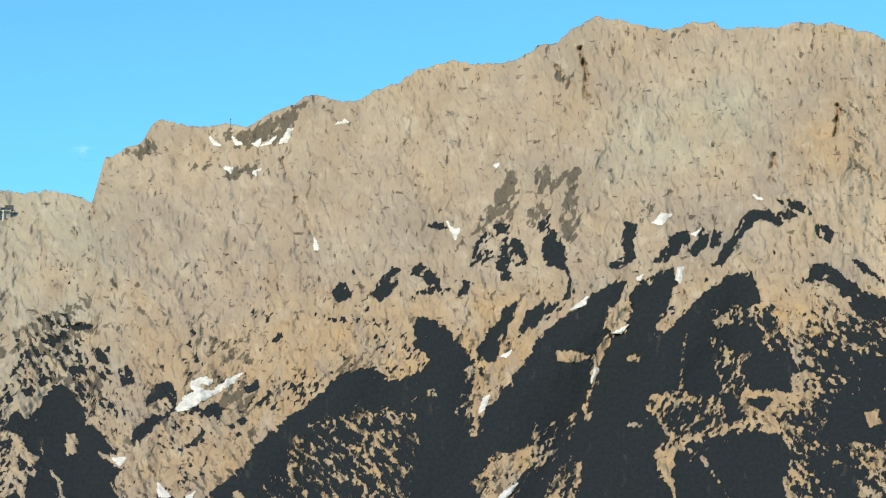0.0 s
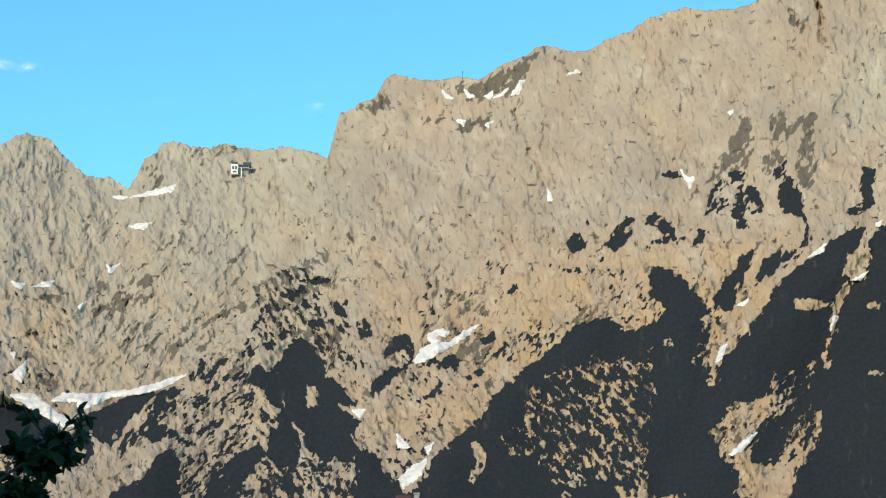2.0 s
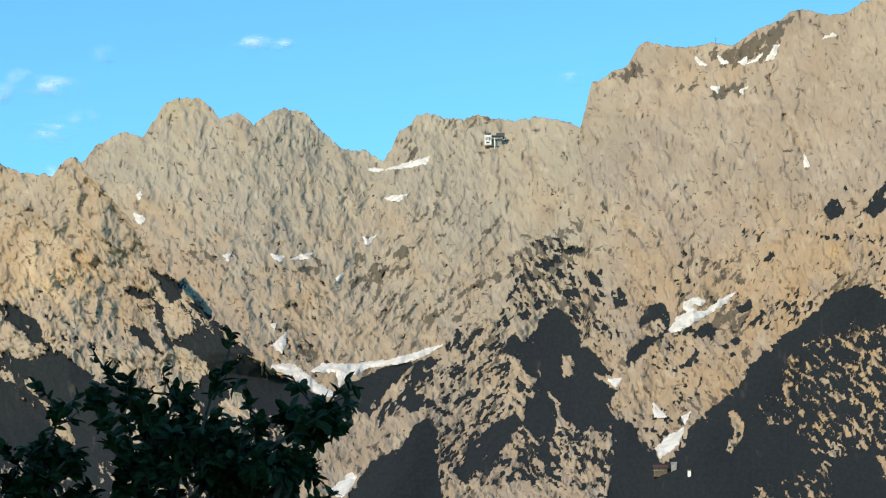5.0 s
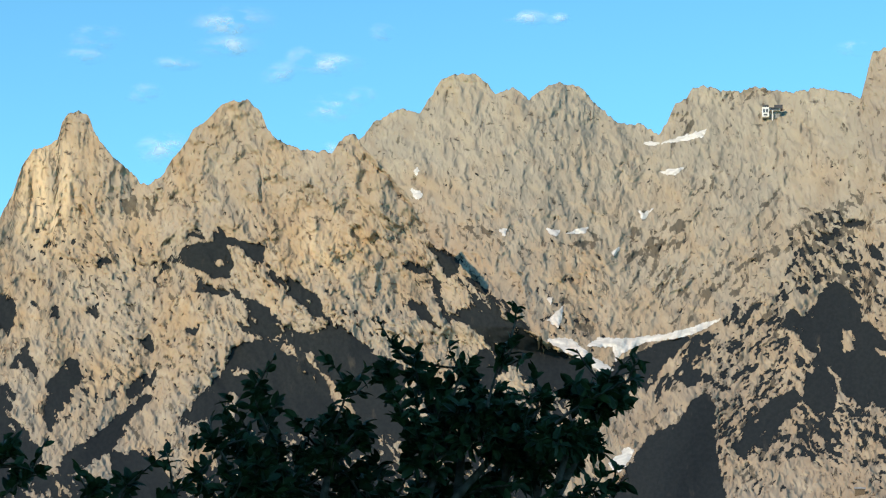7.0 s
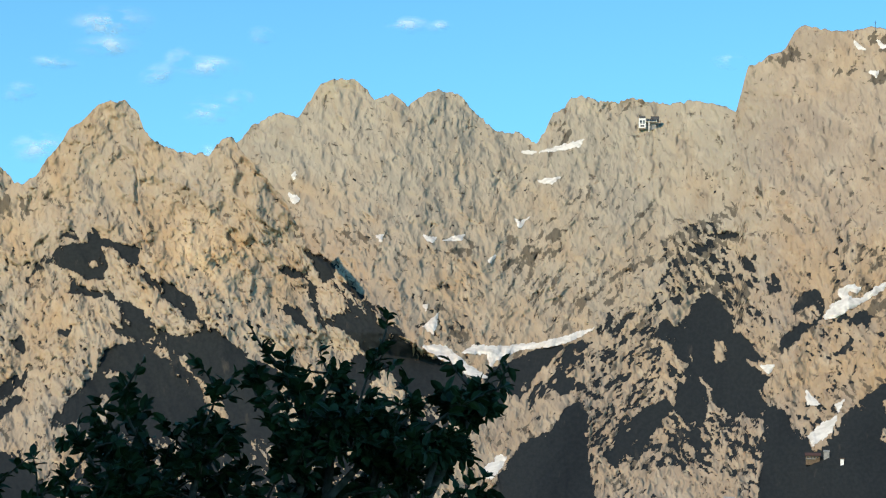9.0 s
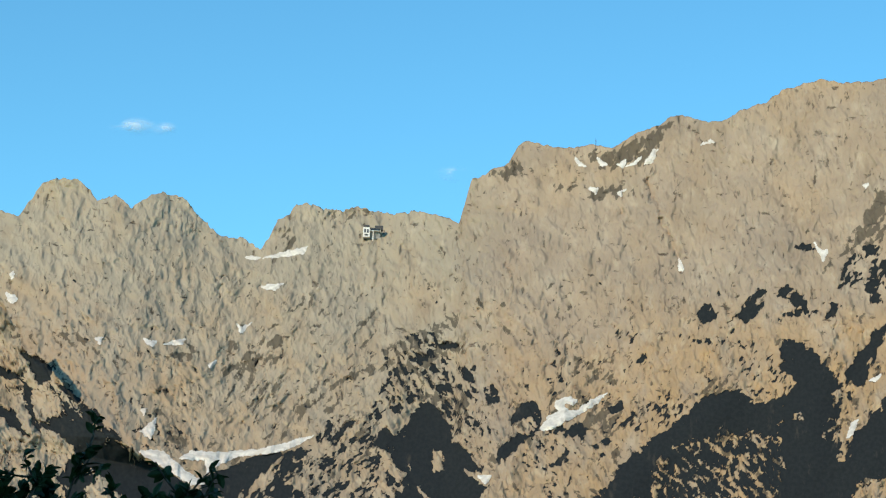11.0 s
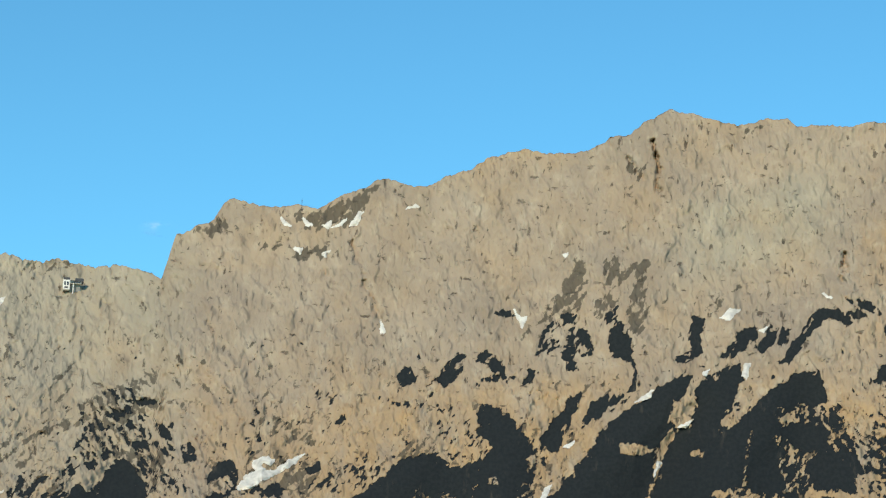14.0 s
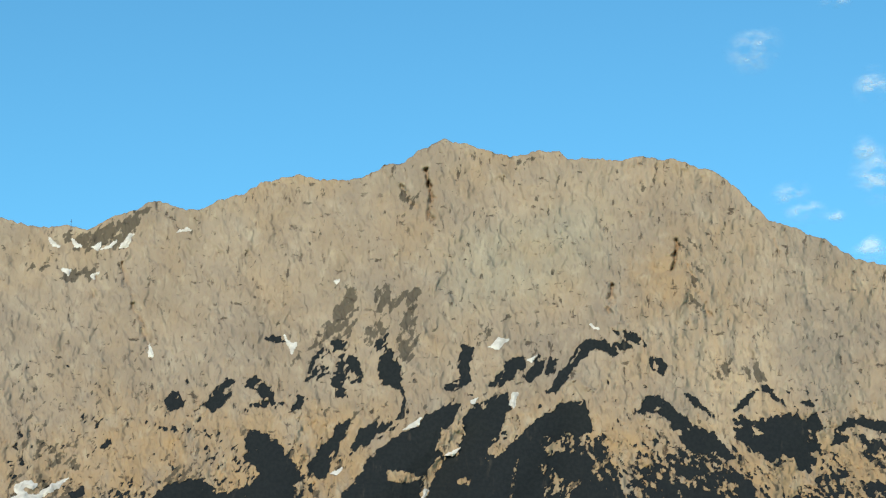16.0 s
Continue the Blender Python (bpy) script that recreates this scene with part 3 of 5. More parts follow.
pine(1, (2.73, 11.28), (3.12, 11.51), (3.42, 11.72), (3.50, 12.18), (3.38, 12.38), (3.23, 12.46), (2.91, 12.47), (2.76, 12.81), (2.82, 13.19), (3.02, 13.45), (3.25, 13.29), (3.38, 12.87), (3.43, 12.49), (3.57, 12.02), (3.53, 11.61), (3.12, 11.32), (2.80, 11.17))
pine(1, (4.60, 12.42), (5.03, 12.67), (4.97, 13.05), (5.11, 13.61), (5.41, 13.53), (5.29, 13.04), (5.37, 12.63), (5.10, 12.48), (4.79, 12.34))
pine(1, (5.85, 12.53), (6.13, 12.86), (6.38, 13.16), (6.62, 13.33), (6.88, 13.24), (6.78, 12.88), (6.51, 12.74), (6.20, 12.55))
pine(1, (6.79, 12.73), (7.07, 13.05), (7.24, 13.38), (7.42, 13.30), (7.25, 12.79), (6.98, 12.64))
pine(1, (7.35, 12.93), (7.55, 13.29), (7.73, 13.21), (7.64, 12.89), (7.42, 12.81))
pine(0.36, (1.05, 13.61), (1.92, 13.70), (2.33, 12.97), (2.22, 12.48), (1.19, 12.51), (0.77, 12.85))
pine(0.4, (2.47, 13.66), (3.03, 13.95), (2.97, 13.42), (2.54, 13.43))
# summit slopes
pine(1, (7.45, 12.31), (7.79, 12.88), (8.11, 13.28), (8.42, 13.68), (8.66, 13.80), (9.05, 13.78), (9.28, 13.63), (9.60, 13.75), (9.80, 13.57), (9.44, 13.48), (9.28, 13.24), (9.13, 13.51), (8.74, 13.56), (8.50, 13.33), (8.19, 13.01), (7.95, 12.62), (7.72, 12.32))
pine(0.62, (9.10, 14.12), (9.68, 14.01), (10.15, 13.83), (10.25, 13.46), (9.83, 13.77), (9.29, 13.92))
pine(1, (9.93, 11.79), (10.21, 12.23), (10.52, 12.23), (10.75, 12.08), (11.09, 11.77), (11.47, 11.47), (12.00, 11.23), (12.38, 10.93), (12.61, 10.57), (12.41, 10.49), (12.04, 10.72), (11.65, 10.72), (11.27, 10.80), (11.05, 11.18), (10.82, 11.56), (10.44, 11.86))
pine(1, (11.26, 12.28), (11.53, 12.30), (11.77, 11.96), (12.02, 11.60), (11.67, 11.86))
pine(1, (13.02, 11.50), (13.43, 11.66), (13.97, 11.77), (14.27, 11.74), (14.60, 11.43), (14.81, 11.10), (14.89, 10.77), (14.54, 10.70), (14.72, 10.47), (14.56, 10.17), (14.26, 10.25), (14.16, 10.63), (13.71, 10.59), (13.55, 10.48), (13.18, 10.71), (12.96, 10.94), (12.73, 11.02), (12.58, 11.35), (12.71, 11.42), (12.56, 11.65), (12.78, 11.76), (12.97, 11.57))
bare((13.04, 11.42), (13.27, 11.39), (13.37, 11.19), (13.11, 11.09))
pine(1, (15.15, 10.91), (15.32, 11.24), (15.63, 11.55), (16.08, 11.63), (16.53, 11.50), (17.12, 11.39), (17.10, 10.98), (16.63, 11.02), (16.30, 11.34), (15.85, 11.41), (15.46, 11.20), (15.64, 11.05), (15.38, 10.94))
pine(1, (14.54, 11.63), (14.80, 11.73), (15.05, 11.36), (14.71, 11.32))
pine(1, (14.40, 11.97), (14.66, 12.13), (14.76, 11.92))
pine(0.95, (12.56, 11.85), (12.83, 12.18), (13.25, 12.40), (13.00, 12.07), (12.75, 11.85))
pine(0.9, (13.20, 12.66), (13.53, 12.41), (14.08, 11.90), (13.60, 12.21))
pine(0.95, (10.30, 13.28), (10.61, 13.29), (10.87, 13.03), (10.70, 12.82), (10.37, 13.00))
pine(0.56, (10.73, 10.76), (11.99, 10.75), (12.89, 9.99), (13.18, 9.39), (11.17, 9.40), (11.03, 10.12))
pine(1, (11.00, 10.27), (11.42, 10.48), (11.60, 10.23), (11.26, 10.05))
pine(1, (10.46, 9.90), (10.80, 10.11), (10.75, 9.75))
pine(1, (11.22, 9.49), (11.56, 9.85), (11.89, 9.40))
pine(1, (12.53, 10.15), (13.01, 9.95), (13.33, 9.39), (12.69, 9.40))
pine(0.6, (15.88, 11.15), (16.51, 10.99), (17.07, 10.20), (16.18, 10.30))
pine(0.7, (15.99, 9.96), (17.05, 9.79), (17.02, 9.20), (16.22, 9.36))
pine(0.6, (7.95, 11.21), (9.04, 11.21), (9.65, 9.52), (7.96, 9.51), (7.34, 10.14))
pine(1, (7.34, 10.56), (7.72, 10.75), (8.26, 10.72), (8.65, 10.30), (8.42, 10.03), (7.80, 10.07))
pine(1, (7.96, 9.51), (8.57, 9.97), (9.34, 9.93), (9.65, 9.40))

TURF_SHADE_AREAS = []


def turf_and_shade(density, *outline):
    TURF_SHADE_AREAS.append((density, list(outline)))


turf_and_shade(0.82, (-8.95, 15.53), (-8.22, 15.96), (-7.62, 15.71), (-8.40, 15.47))
turf_and_shade(0.84, (-5.19, 16.36), (-4.48, 16.70), (-3.84, 17.10), (-3.76, 16.91), (-4.24, 16.28), (-4.39, 15.82), (-4.79, 15.94), (-5.42, 15.75), (-6.05, 15.80), (-6.29, 16.10), (-5.74, 16.16))
turf_and_shade(0.85, (-6.13, 15.24), (-5.10, 15.25), (-5.18, 15.05), (-6.04, 14.98))
turf_and_shade(0.75, (-7.15, 15.30), (-6.44, 15.20), (-6.52, 15.08), (-7.07, 15.19))
turf_and_shade(0.7, (-1.44, 17.42), (-0.93, 17.51), (-1.09, 17.38))
turf_and_shade(0.8, (6.41, 18.63), (7.11, 18.63), (6.75, 18.48))
turf_and_shade(0.5, (-2.89, 16.48), (-2.25, 16.53), (-2.65, 16.37))
turf_and_shade(0.6, (-20.94, 11.00), (-19.36, 10.61), (-19.97, 10.28), (-20.61, 10.56))
turf_and_shade(0.66, (-17.95, 10.35), (-16.71, 10.54), (-17.01, 10.12), (-17.79, 10.09))
turf_and_shade(0.66, (-16.53, 9.78), (-15.31, 10.58), (-14.37, 10.45), (-15.44, 9.62))
turf_and_shade(0.65, (-17.72, 8.21), (-16.95, 8.31), (-16.76, 7.98), (-17.56, 7.91))
turf_and_shade(0.62, (-13.11, 9.68), (-11.28, 11.11), (-9.44, 12.03), (-9.74, 11.43), (-11.42, 10.19), (-12.95, 9.51))
turf_and_shade(0.7, (-29.12, 11.37), (-28.36, 11.28), (-27.85, 10.90), (-28.49, 11.01))
# shaded recess beside the station slab, painted as a dark patch
turf_and_shade(0.85, (-14.68, 13.73), (-14.45, 13.89), (-14.25, 13.43), (-14.59, 13.32))
turf_and_shade(0.44, (-13.83, 14.43), (-13.04, 14.40), (-11.79, 14.30), (-11.86, 14.12), (-13.51, 14.18))
turf_and_shade(0.5, (11.28, 16.53), (11.75, 16.37), (11.90, 14.39), (11.41, 14.70))
turf_and_shade(0.8, (6.33, 18.71), (6.93, 18.68), (6.81, 18.50), (6.41, 18.52))
turf_and_shade(0.7, (3.11, 17.87), (3.80, 17.66), (3.64, 17.32), (3.20, 17.54))
turf_and_shade(0.78, (1.79, 15.21), (2.06, 15.13), (2.14, 14.43), (1.92, 13.67), (1.52, 13.57), (1.21, 13.58), (0.81, 13.13), (0.35, 12.98), (0.97, 13.69), (1.38, 14.22), (1.55, 14.75))
turf_and_shade(0.78, (2.43, 15.07), (2.98, 15.13), (3.24, 14.64), (2.80, 14.34), (3.06, 14.03), (2.55, 13.63), (2.29, 13.89), (2.65, 14.42))
turf_and_shade(0.78, (3.22, 15.13), (3.80, 15.08), (3.75, 14.32), (3.85, 13.55), (3.51, 12.91), (3.26, 13.56), (3.44, 14.32))
turf_and_shade(0.85, (12.13, 13.10), (12.50, 13.20), (12.49, 12.68), (12.09, 12.72))
turf_and_shade(0.85, (12.75, 13.16), (13.27, 13.19), (13.41, 12.67), (12.92, 12.83))
turf_and_shade(0.5, (5.11, 13.77), (5.58, 14.16), (6.37, 14.71), (6.45, 14.40), (5.74, 13.78))
turf_and_shade(0.62, (-11.57, 9.89), (-10.97, 10.66), (-9.89, 11.12), (-9.43, 10.82), (-9.89, 10.51), (-10.80, 10.05))
# two shaded gullies right of the spire, painted as dark patches
turf_and_shade(0.8, (-29.99, 11.11), (-29.59, 11.21), (-29.55, 10.49), (-29.89, 10.55))
turf_and_shade(0.8, (-29.38, 11.14), (-29.09, 11.16), (-29.06, 10.52), (-29.31, 10.58))

CLEFTS = []


def cleft(metres, *line):
    CLEFTS.append((metres, list(line)))


cleft(40, (3.94, 18.35), (4.17, 17.59), (4.13, 17.01))
cleft(28, (11.07, 16.46), (11.00, 15.65))
cleft(28, (9.28, 15.25), (9.21, 14.53))
cleft(12, (11.35, 15.77), (11.95, 14.39))
cleft(14, (3.31, 17.88), (3.69, 17.30))
cleft(10, (13.79, 16.40), (13.94, 16.02))
cleft(12, (2.78, 18.40), (2.95, 17.87))
cleft(14, (-4.48, 15.48), (-4.14, 14.60))
cleft(14, (-4.09, 14.40), (-3.54, 13.32))
cleft(8, (-12.44, 13.75), (-12.38, 12.14))
cleft(7, (-12.00, 13.71), (-11.92, 12.46))
cleft(8, (-9.65, 14.14), (-9.92, 12.79), (-10.85, 11.71))
cleft(14, (-5.15, 15.10), (-5.23, 14.55))
cleft(9, (-8.36, 13.11), (-8.20, 12.73))
cleft(12, (-31.50, 11.62), (-30.95, 10.48))
cleft(9, (-31.85, 12.36), (-31.57, 10.26))
cleft(14, (-32.36, 11.27), (-32.45, 10.21))
cleft(12, (-23.38, 12.51), (-22.66, 11.92), (-22.41, 11.51), (-21.85, 11.11), (-21.44, 10.39), (-20.56, 9.49), (-19.92, 8.82))
cleft(12, (-28.02, 11.52), (-27.83, 10.76))
cleft(10, (-26.34, 12.21), (-26.15, 11.30))
cleft(10, (-24.16, 10.30), (-23.98, 9.54))

# outlines of the patches of old snow, which lie in hollows
SNOWS = []


def snow_patch(*outline):
    SNOWS.append(list(outline))


snow_patch((-18.20, 7.70), (-17.58, 7.72), (-17.03, 7.27), (-16.41, 6.90), (-16.80, 6.87), (-17.42, 7.23), (-18.04, 7.48))
snow_patch((-17.11, 7.54), (-16.81, 7.76), (-16.04, 7.74), (-14.97, 7.88), (-14.05, 8.15), (-13.52, 8.30), (-14.05, 7.99), (-14.66, 7.80), (-15.58, 7.67), (-16.19, 7.36), (-16.34, 7.13), (-16.42, 7.55))
snow_patch((-16.54, 4.39), (-16.01, 4.82), (-15.83, 4.73), (-16.15, 4.17), (-16.38, 4.16))
snow_patch((-18.13, 8.29), (-17.90, 8.52), (-17.78, 8.58), (-17.92, 8.02), (-18.20, 8.24))
snow_patch((-15.13, 13.04), (-14.55, 13.23), (-13.93, 13.39), (-14.00, 13.21), (-14.70, 13.09))
snow_patch((-15.62, 13.04), (-15.21, 13.06), (-15.32, 12.97))
snow_patch((-15.19, 12.27), (-14.54, 12.36), (-14.77, 12.19))
snow_patch((-22.05, 11.68), (-21.74, 11.56), (-21.83, 11.41), (-21.97, 11.48))
snow_patch((-18.28, 10.69), (-17.91, 10.62), (-18.06, 10.51))
snow_patch((-17.75, 10.58), (-17.16, 10.75), (-17.22, 10.60))
snow_patch((-19.59, 10.66), (-19.37, 10.64), (-19.46, 10.50))
snow_patch((-15.77, 11.23), (-15.64, 11.11), (-15.38, 11.27), (-15.61, 11.00))
snow_patch((-16.49, 10.10), (-16.25, 10.20), (-16.41, 10.01))
snow_patch((-21.98, 12.21), (-21.88, 12.26), (-21.91, 12.06))
snow_patch((-18.22, 8.81), (-18.11, 8.81), (-18.15, 8.67))
snow_patch((-7.74, 5.50), (-7.40, 5.85), (-6.99, 6.04), (-7.13, 5.63), (-7.63, 5.26))
snow_patch((-7.82, 6.72), (-7.45, 6.37), (-7.74, 6.37))
snow_patch((-9.02, 7.37), (-8.65, 7.39), (-8.79, 7.17))
snow_patch((-7.03, 6.35), (-6.79, 6.49), (-6.94, 6.19))
snow_patch((-3.60, 13.34), (-3.45, 13.03), (-3.56, 13.00))
snow_patch((0.11, 13.75), (0.26, 13.55), (0.49, 13.54), (0.36, 13.27))
snow_patch((3.49, 11.29), (3.99, 11.62), (3.91, 11.42))
snow_patch((4.68, 10.64), (5.05, 10.82), (4.89, 10.63))
snow_patch((4.01, 9.31), (4.13, 9.71), (4.23, 9.66))
snow_patch((0.92, 8.55), (1.07, 8.96), (1.22, 9.02), (1.06, 8.64))
snow_patch((1.19, 6.05), (1.61, 6.45), (1.95, 6.64), (1.54, 6.15))
snow_patch((1.54, 10.06), (1.85, 10.20), (1.73, 10.04))
snow_patch((-7.34, 8.69), (-7.11, 9.02), (-6.84, 9.17), (-6.96, 9.36), (-6.76, 9.52), (-6.53, 9.55), (-6.36, 9.47), (-6.42, 9.32), (-6.64, 9.39), (-6.73, 9.29), (-6.53, 9.17), (-6.30, 9.24), (-5.98, 9.47), (-5.56, 9.67), (-5.75, 9.45), (-6.22, 9.12), (-6.69, 8.90), (-7.00, 8.70), (-7.26, 8.64))
snow_patch((-6.52, 16.04), (-6.19, 15.78), (-6.38, 15.81))
snow_patch((-5.89, 16.04), (-5.60, 15.82), (-5.76, 15.85))
snow_patch((-5.33, 15.87), (-5.06, 16.00), (-5.14, 15.77))
snow_patch((-5.08, 15.80), (-4.63, 16.07), (-4.79, 15.88))
snow_patch((-4.57, 15.87), (-4.33, 16.25), (-4.21, 16.27), (-4.35, 15.92))
snow_patch((-2.99, 16.40), (-2.72, 16.55), (-2.61, 16.47))
snow_patch((-6.10, 15.21), (-5.83, 15.21), (-5.91, 15.06))
snow_patch((-5.29, 15.10), (-5.08, 15.19), (-5.19, 15.01))
snow_patch((1.46, 15.27), (1.59, 15.28), (1.54, 15.18))
snow_patch((5.84, 13.58), (6.09, 13.79), (6.39, 13.77), (6.06, 13.49))
snow_patch((6.44, 12.02), (6.50, 12.34), (6.64, 12.32), (6.55, 11.91))
snow_patch((6.90, 13.21), (7.17, 13.35), (7.01, 13.17))
snow_patch((5.34, 12.08), (5.54, 12.19), (5.45, 12.03))
snow_patch((8.64, 14.20), (8.91, 14.06), (8.74, 14.09))

# spurs that stand out and gullies that cut in: metres, width in degrees, line
FOLDS = [
    (70, 0.9, [(-9.4, 12.2), (-11.2, 10.2), (-13.0, 8.0), (-14.6, 5.6), (-15.0, 3.0)]),
    (-20, 0.7, [(-15.9, 7.2), (-15.9, 5.2), (-16.0, 3.5)]),
    (60, 0.8, [(-2.0, 9.8), (-4.0, 8.2), (-5.8, 6.6), (-7.6, 4.8)]),
    (-60, 0.7, [(-5.5, 9.7), (-7.1, 8.6), (-7.8, 5.2), (-8.6, 3.6)]),
    (-50, 0.6, [(1.4, 11.0), (0.9, 8.4), (0.4, 7.2), (-0.6, 5.0)]),
    (55, 0.7, [(4.4, 11.6), (2.6, 9.6), (1.3, 8.0)]),
    (-45, 0.5, [(5.2, 11.0), (4.2, 9.2), (3.0, 7.6), (2.0, 5.0)]),
    (60, 0.8, [(9.2, 14.2), (8.0, 12.4), (6.0, 9.6), (5.0, 7.0)]),
    (-35, 0.6, [(11.8, 13.5), (11.9, 11.0), (12.6, 8.0)]),
    (50, 0.9, [(15.0, 12.4), (13.6, 10.6), (12.8, 8.0)]),
    (60, 1.0, [(-27.0, 10.4), (-25.0, 8.6), (-22.5, 6.8), (-20.0, 4.0)]),
    (50, 0.9, [(-31.2, 11.0), (-32.0, 8.0), (-31.0, 4.0)]),
    (-50, 0.8, [(-29.3, 11.3), (-28.6, 8.6), (-29.2, 5.0)]),
]


def crest_height(az, crest, seed):
    a, e = np.array(crest).T
    wobble = (0.045 * fbm(az * 5, az * 0, 4, seed) + 0.03 * smooth(-8, -11, az) * ridged(az * 5.5, az * 0 + 3, 3, seed + 9)) * smooth(-70, -45, az)
    return np.interp(az, a, e) + wobble


def even_crest(az, crest):
    """The crest without its single peaks."""
    a, e = np.array(crest).T
    grid = np.arange(-82, 82, 0.25)
    k = np.exp(-(np.arange(-20, 21) / 8.0) ** 2)
    flat = np.convolve(np.pad(np.interp(grid, a, e), 20, mode="edge"), k / k.sum(), mode="valid")
    return np.interp(az, grid, flat)


def warp(az, el):
    wa = 0.16 * fbm(az * 1.6, el * 1.6, 4, 31) + 0.10 * fbm(az * 9, el * 9, 3, 35)
    we = 0.16 * fbm(az * 1.6, el * 1.6, 4, 41) + 0.10 * fbm(az * 9, el * 9, 3, 45)
    return az + 0.4 * wa, el + 0.4 * we


def coverage(x, y, stands, ground):
    """How densely plants stand, 0 to 1."""
    cover = ground
    for density, outline in stands:
        o = np.array(outline)
        box = (x > o[:, 0].min() - 0.3) & (x < o[:, 0].max() + 0.3) & (y > o[:, 1].min() - 0.7) & (y < o[:, 1].max() + 0.3)
        if box.any():
            d = inside_distance(x[box], y[box], outline)
            c = density * (1.45 if density > 0.88 else 1.0) * smooth(-0.2, 0.2, d)
            cover[box] = np.maximum(cover[box], c)
    return cover


def lean_of_slope(az, el):
    """1 where the ribs of the slope run up to the right, 0 where up to the left."""
    high = np.interp(az, [-17, -16, -12.5, -11, -8, -6.5, 7, 9.5, 20], [0, 1, 1, 0.15, 0.15, 1, 1, 0.2, 0.2])
    spur = smooth(-8.6, -7.4, az) * smooth(-0.2, -1.0, az)
    return high * (1 - spur * smooth(9.2, 8.0, el + 0.35 * fbm(az * 0.8, el * 0.8, 2, 29)))


def drawn(az, x, y, along, across, seed):
    """Noise drawn out along the ribs of the slope, about 0 to 1."""
    c, s = math.cos(radians(52)), math.sin(radians(52))
    up_right = fbm((x * s - y * c) * across, (x * c + y * s) * along, 4, seed)
    up_left = fbm((x * s + y * c) * across, (-x * c + y * s) * along, 4, seed + 7)
    w = smooth(0.3, 0.7, lean_of_slope(az, y))
    return 0.5 + 0.56 * (w * up_right + (1 - w) * up_left)


def pine_and_shade_cover(az, el, x, y):
    """Above 0 where pines stand and where ridge shade is painted as pine: closed stands with firm edges, and open ones
    broken into streaks along the ribs.
    """
    px, py = 0.5 * (az + x), 0.5 * (el + y)
    fine = drawn(az, x, y, 4.0, 9.0, 58) - 0.5
    streak = 0.5 + 0.75 * (drawn(az, x, y, 1.5, 4.4, 55) - 0.5) + 0.95 * (drawn(az, x, y, 3.6, 11.0, 57) - 0.5)
    fleck = 1.6 * smooth(0.24, 0.42, drawn(az, x, y, 2.2, 5.5, 73) - 0.5)
    field = np.full(az.shape, -1.0)
    for density, outline in PINES_AND_SHADE:
        o = np.array(outline)
        box = (px > o[:, 0].min() - 0.3) & (px < o[:, 0].max() + 0.3) & (py > o[:, 1].min() - 0.3) & (py < o[:, 1].max() + 0.3)
        if not box.any():
            continue
        d = inside_distance(px[box], py[box], outline)
        if density > 0.83:
            c = 0.12 + 0.85 * np.clip(d / 0.10, -1.1, 1.3) - 1.1 * fine[box] - fleck[box] * (0.75 + 5 * (1 - density)) * smooth(0.5, 0.1, d)
        else:
            c = 1.7 * (density - streak[box]) - 2 * smooth(0.08, -0.22, d)
        field[box] = np.maximum(field[box], c)
    for outline in BARE:
        o = np.array(outline)
        box = (az > o[:, 0].min() - 0.3) & (az < o[:, 0].max() + 0.3) & (el > o[:, 1].min() - 0.3) & (el < o[:, 1].max() + 0.3)
        if box.any():
            field[box] = np.minimum(field[box], -0.9 * np.clip(inside_distance(px[box], py[box], outline) / 0.09, -2, 1) + 1.1 * fine[box] + 0.25)
    for outline in SNOWS:
        o = np.array(outline)
        box = (az > o[:, 0].min() - 0.3) & (az < o[:, 0].max() + 0.3) & (el > o[:, 1].min() - 0.3) & (el < o[:, 1].max() + 0.3)
        if box.any():
            field[box] = np.minimum(field[box], 1 - 2 * smooth(-0.05, -0.01, inside_distance(az[box], el[box], outline)))
    lush = np.interp(az, [-40, -16, -14, -9, -7, 4, 8, 20], [0.85, 0.75, 1.05, 1.05, 0.95, 1.3, 1.75, 1.75])
    scatter = lush * (0.22 * smooth(12.0, 9.0, el) + 0.08 * smooth(15, 11, el) * smooth(-9, -6, az)) * np.clip(0.8 + 1.3 * fbm(az * 0.5, el * 0.5, 3, 51), 0.1, 1.7)
    scatter = scatter * (1 - 0.55 * smooth(-17.5, -16, az) * smooth(-8, -11, az) * smooth(5.8, 7.2, el))
    return np.maximum(field, 1.5 * (scatter - 0.56 - 1.05 * fine) - 0.8 * smooth(12.5, 14, el))


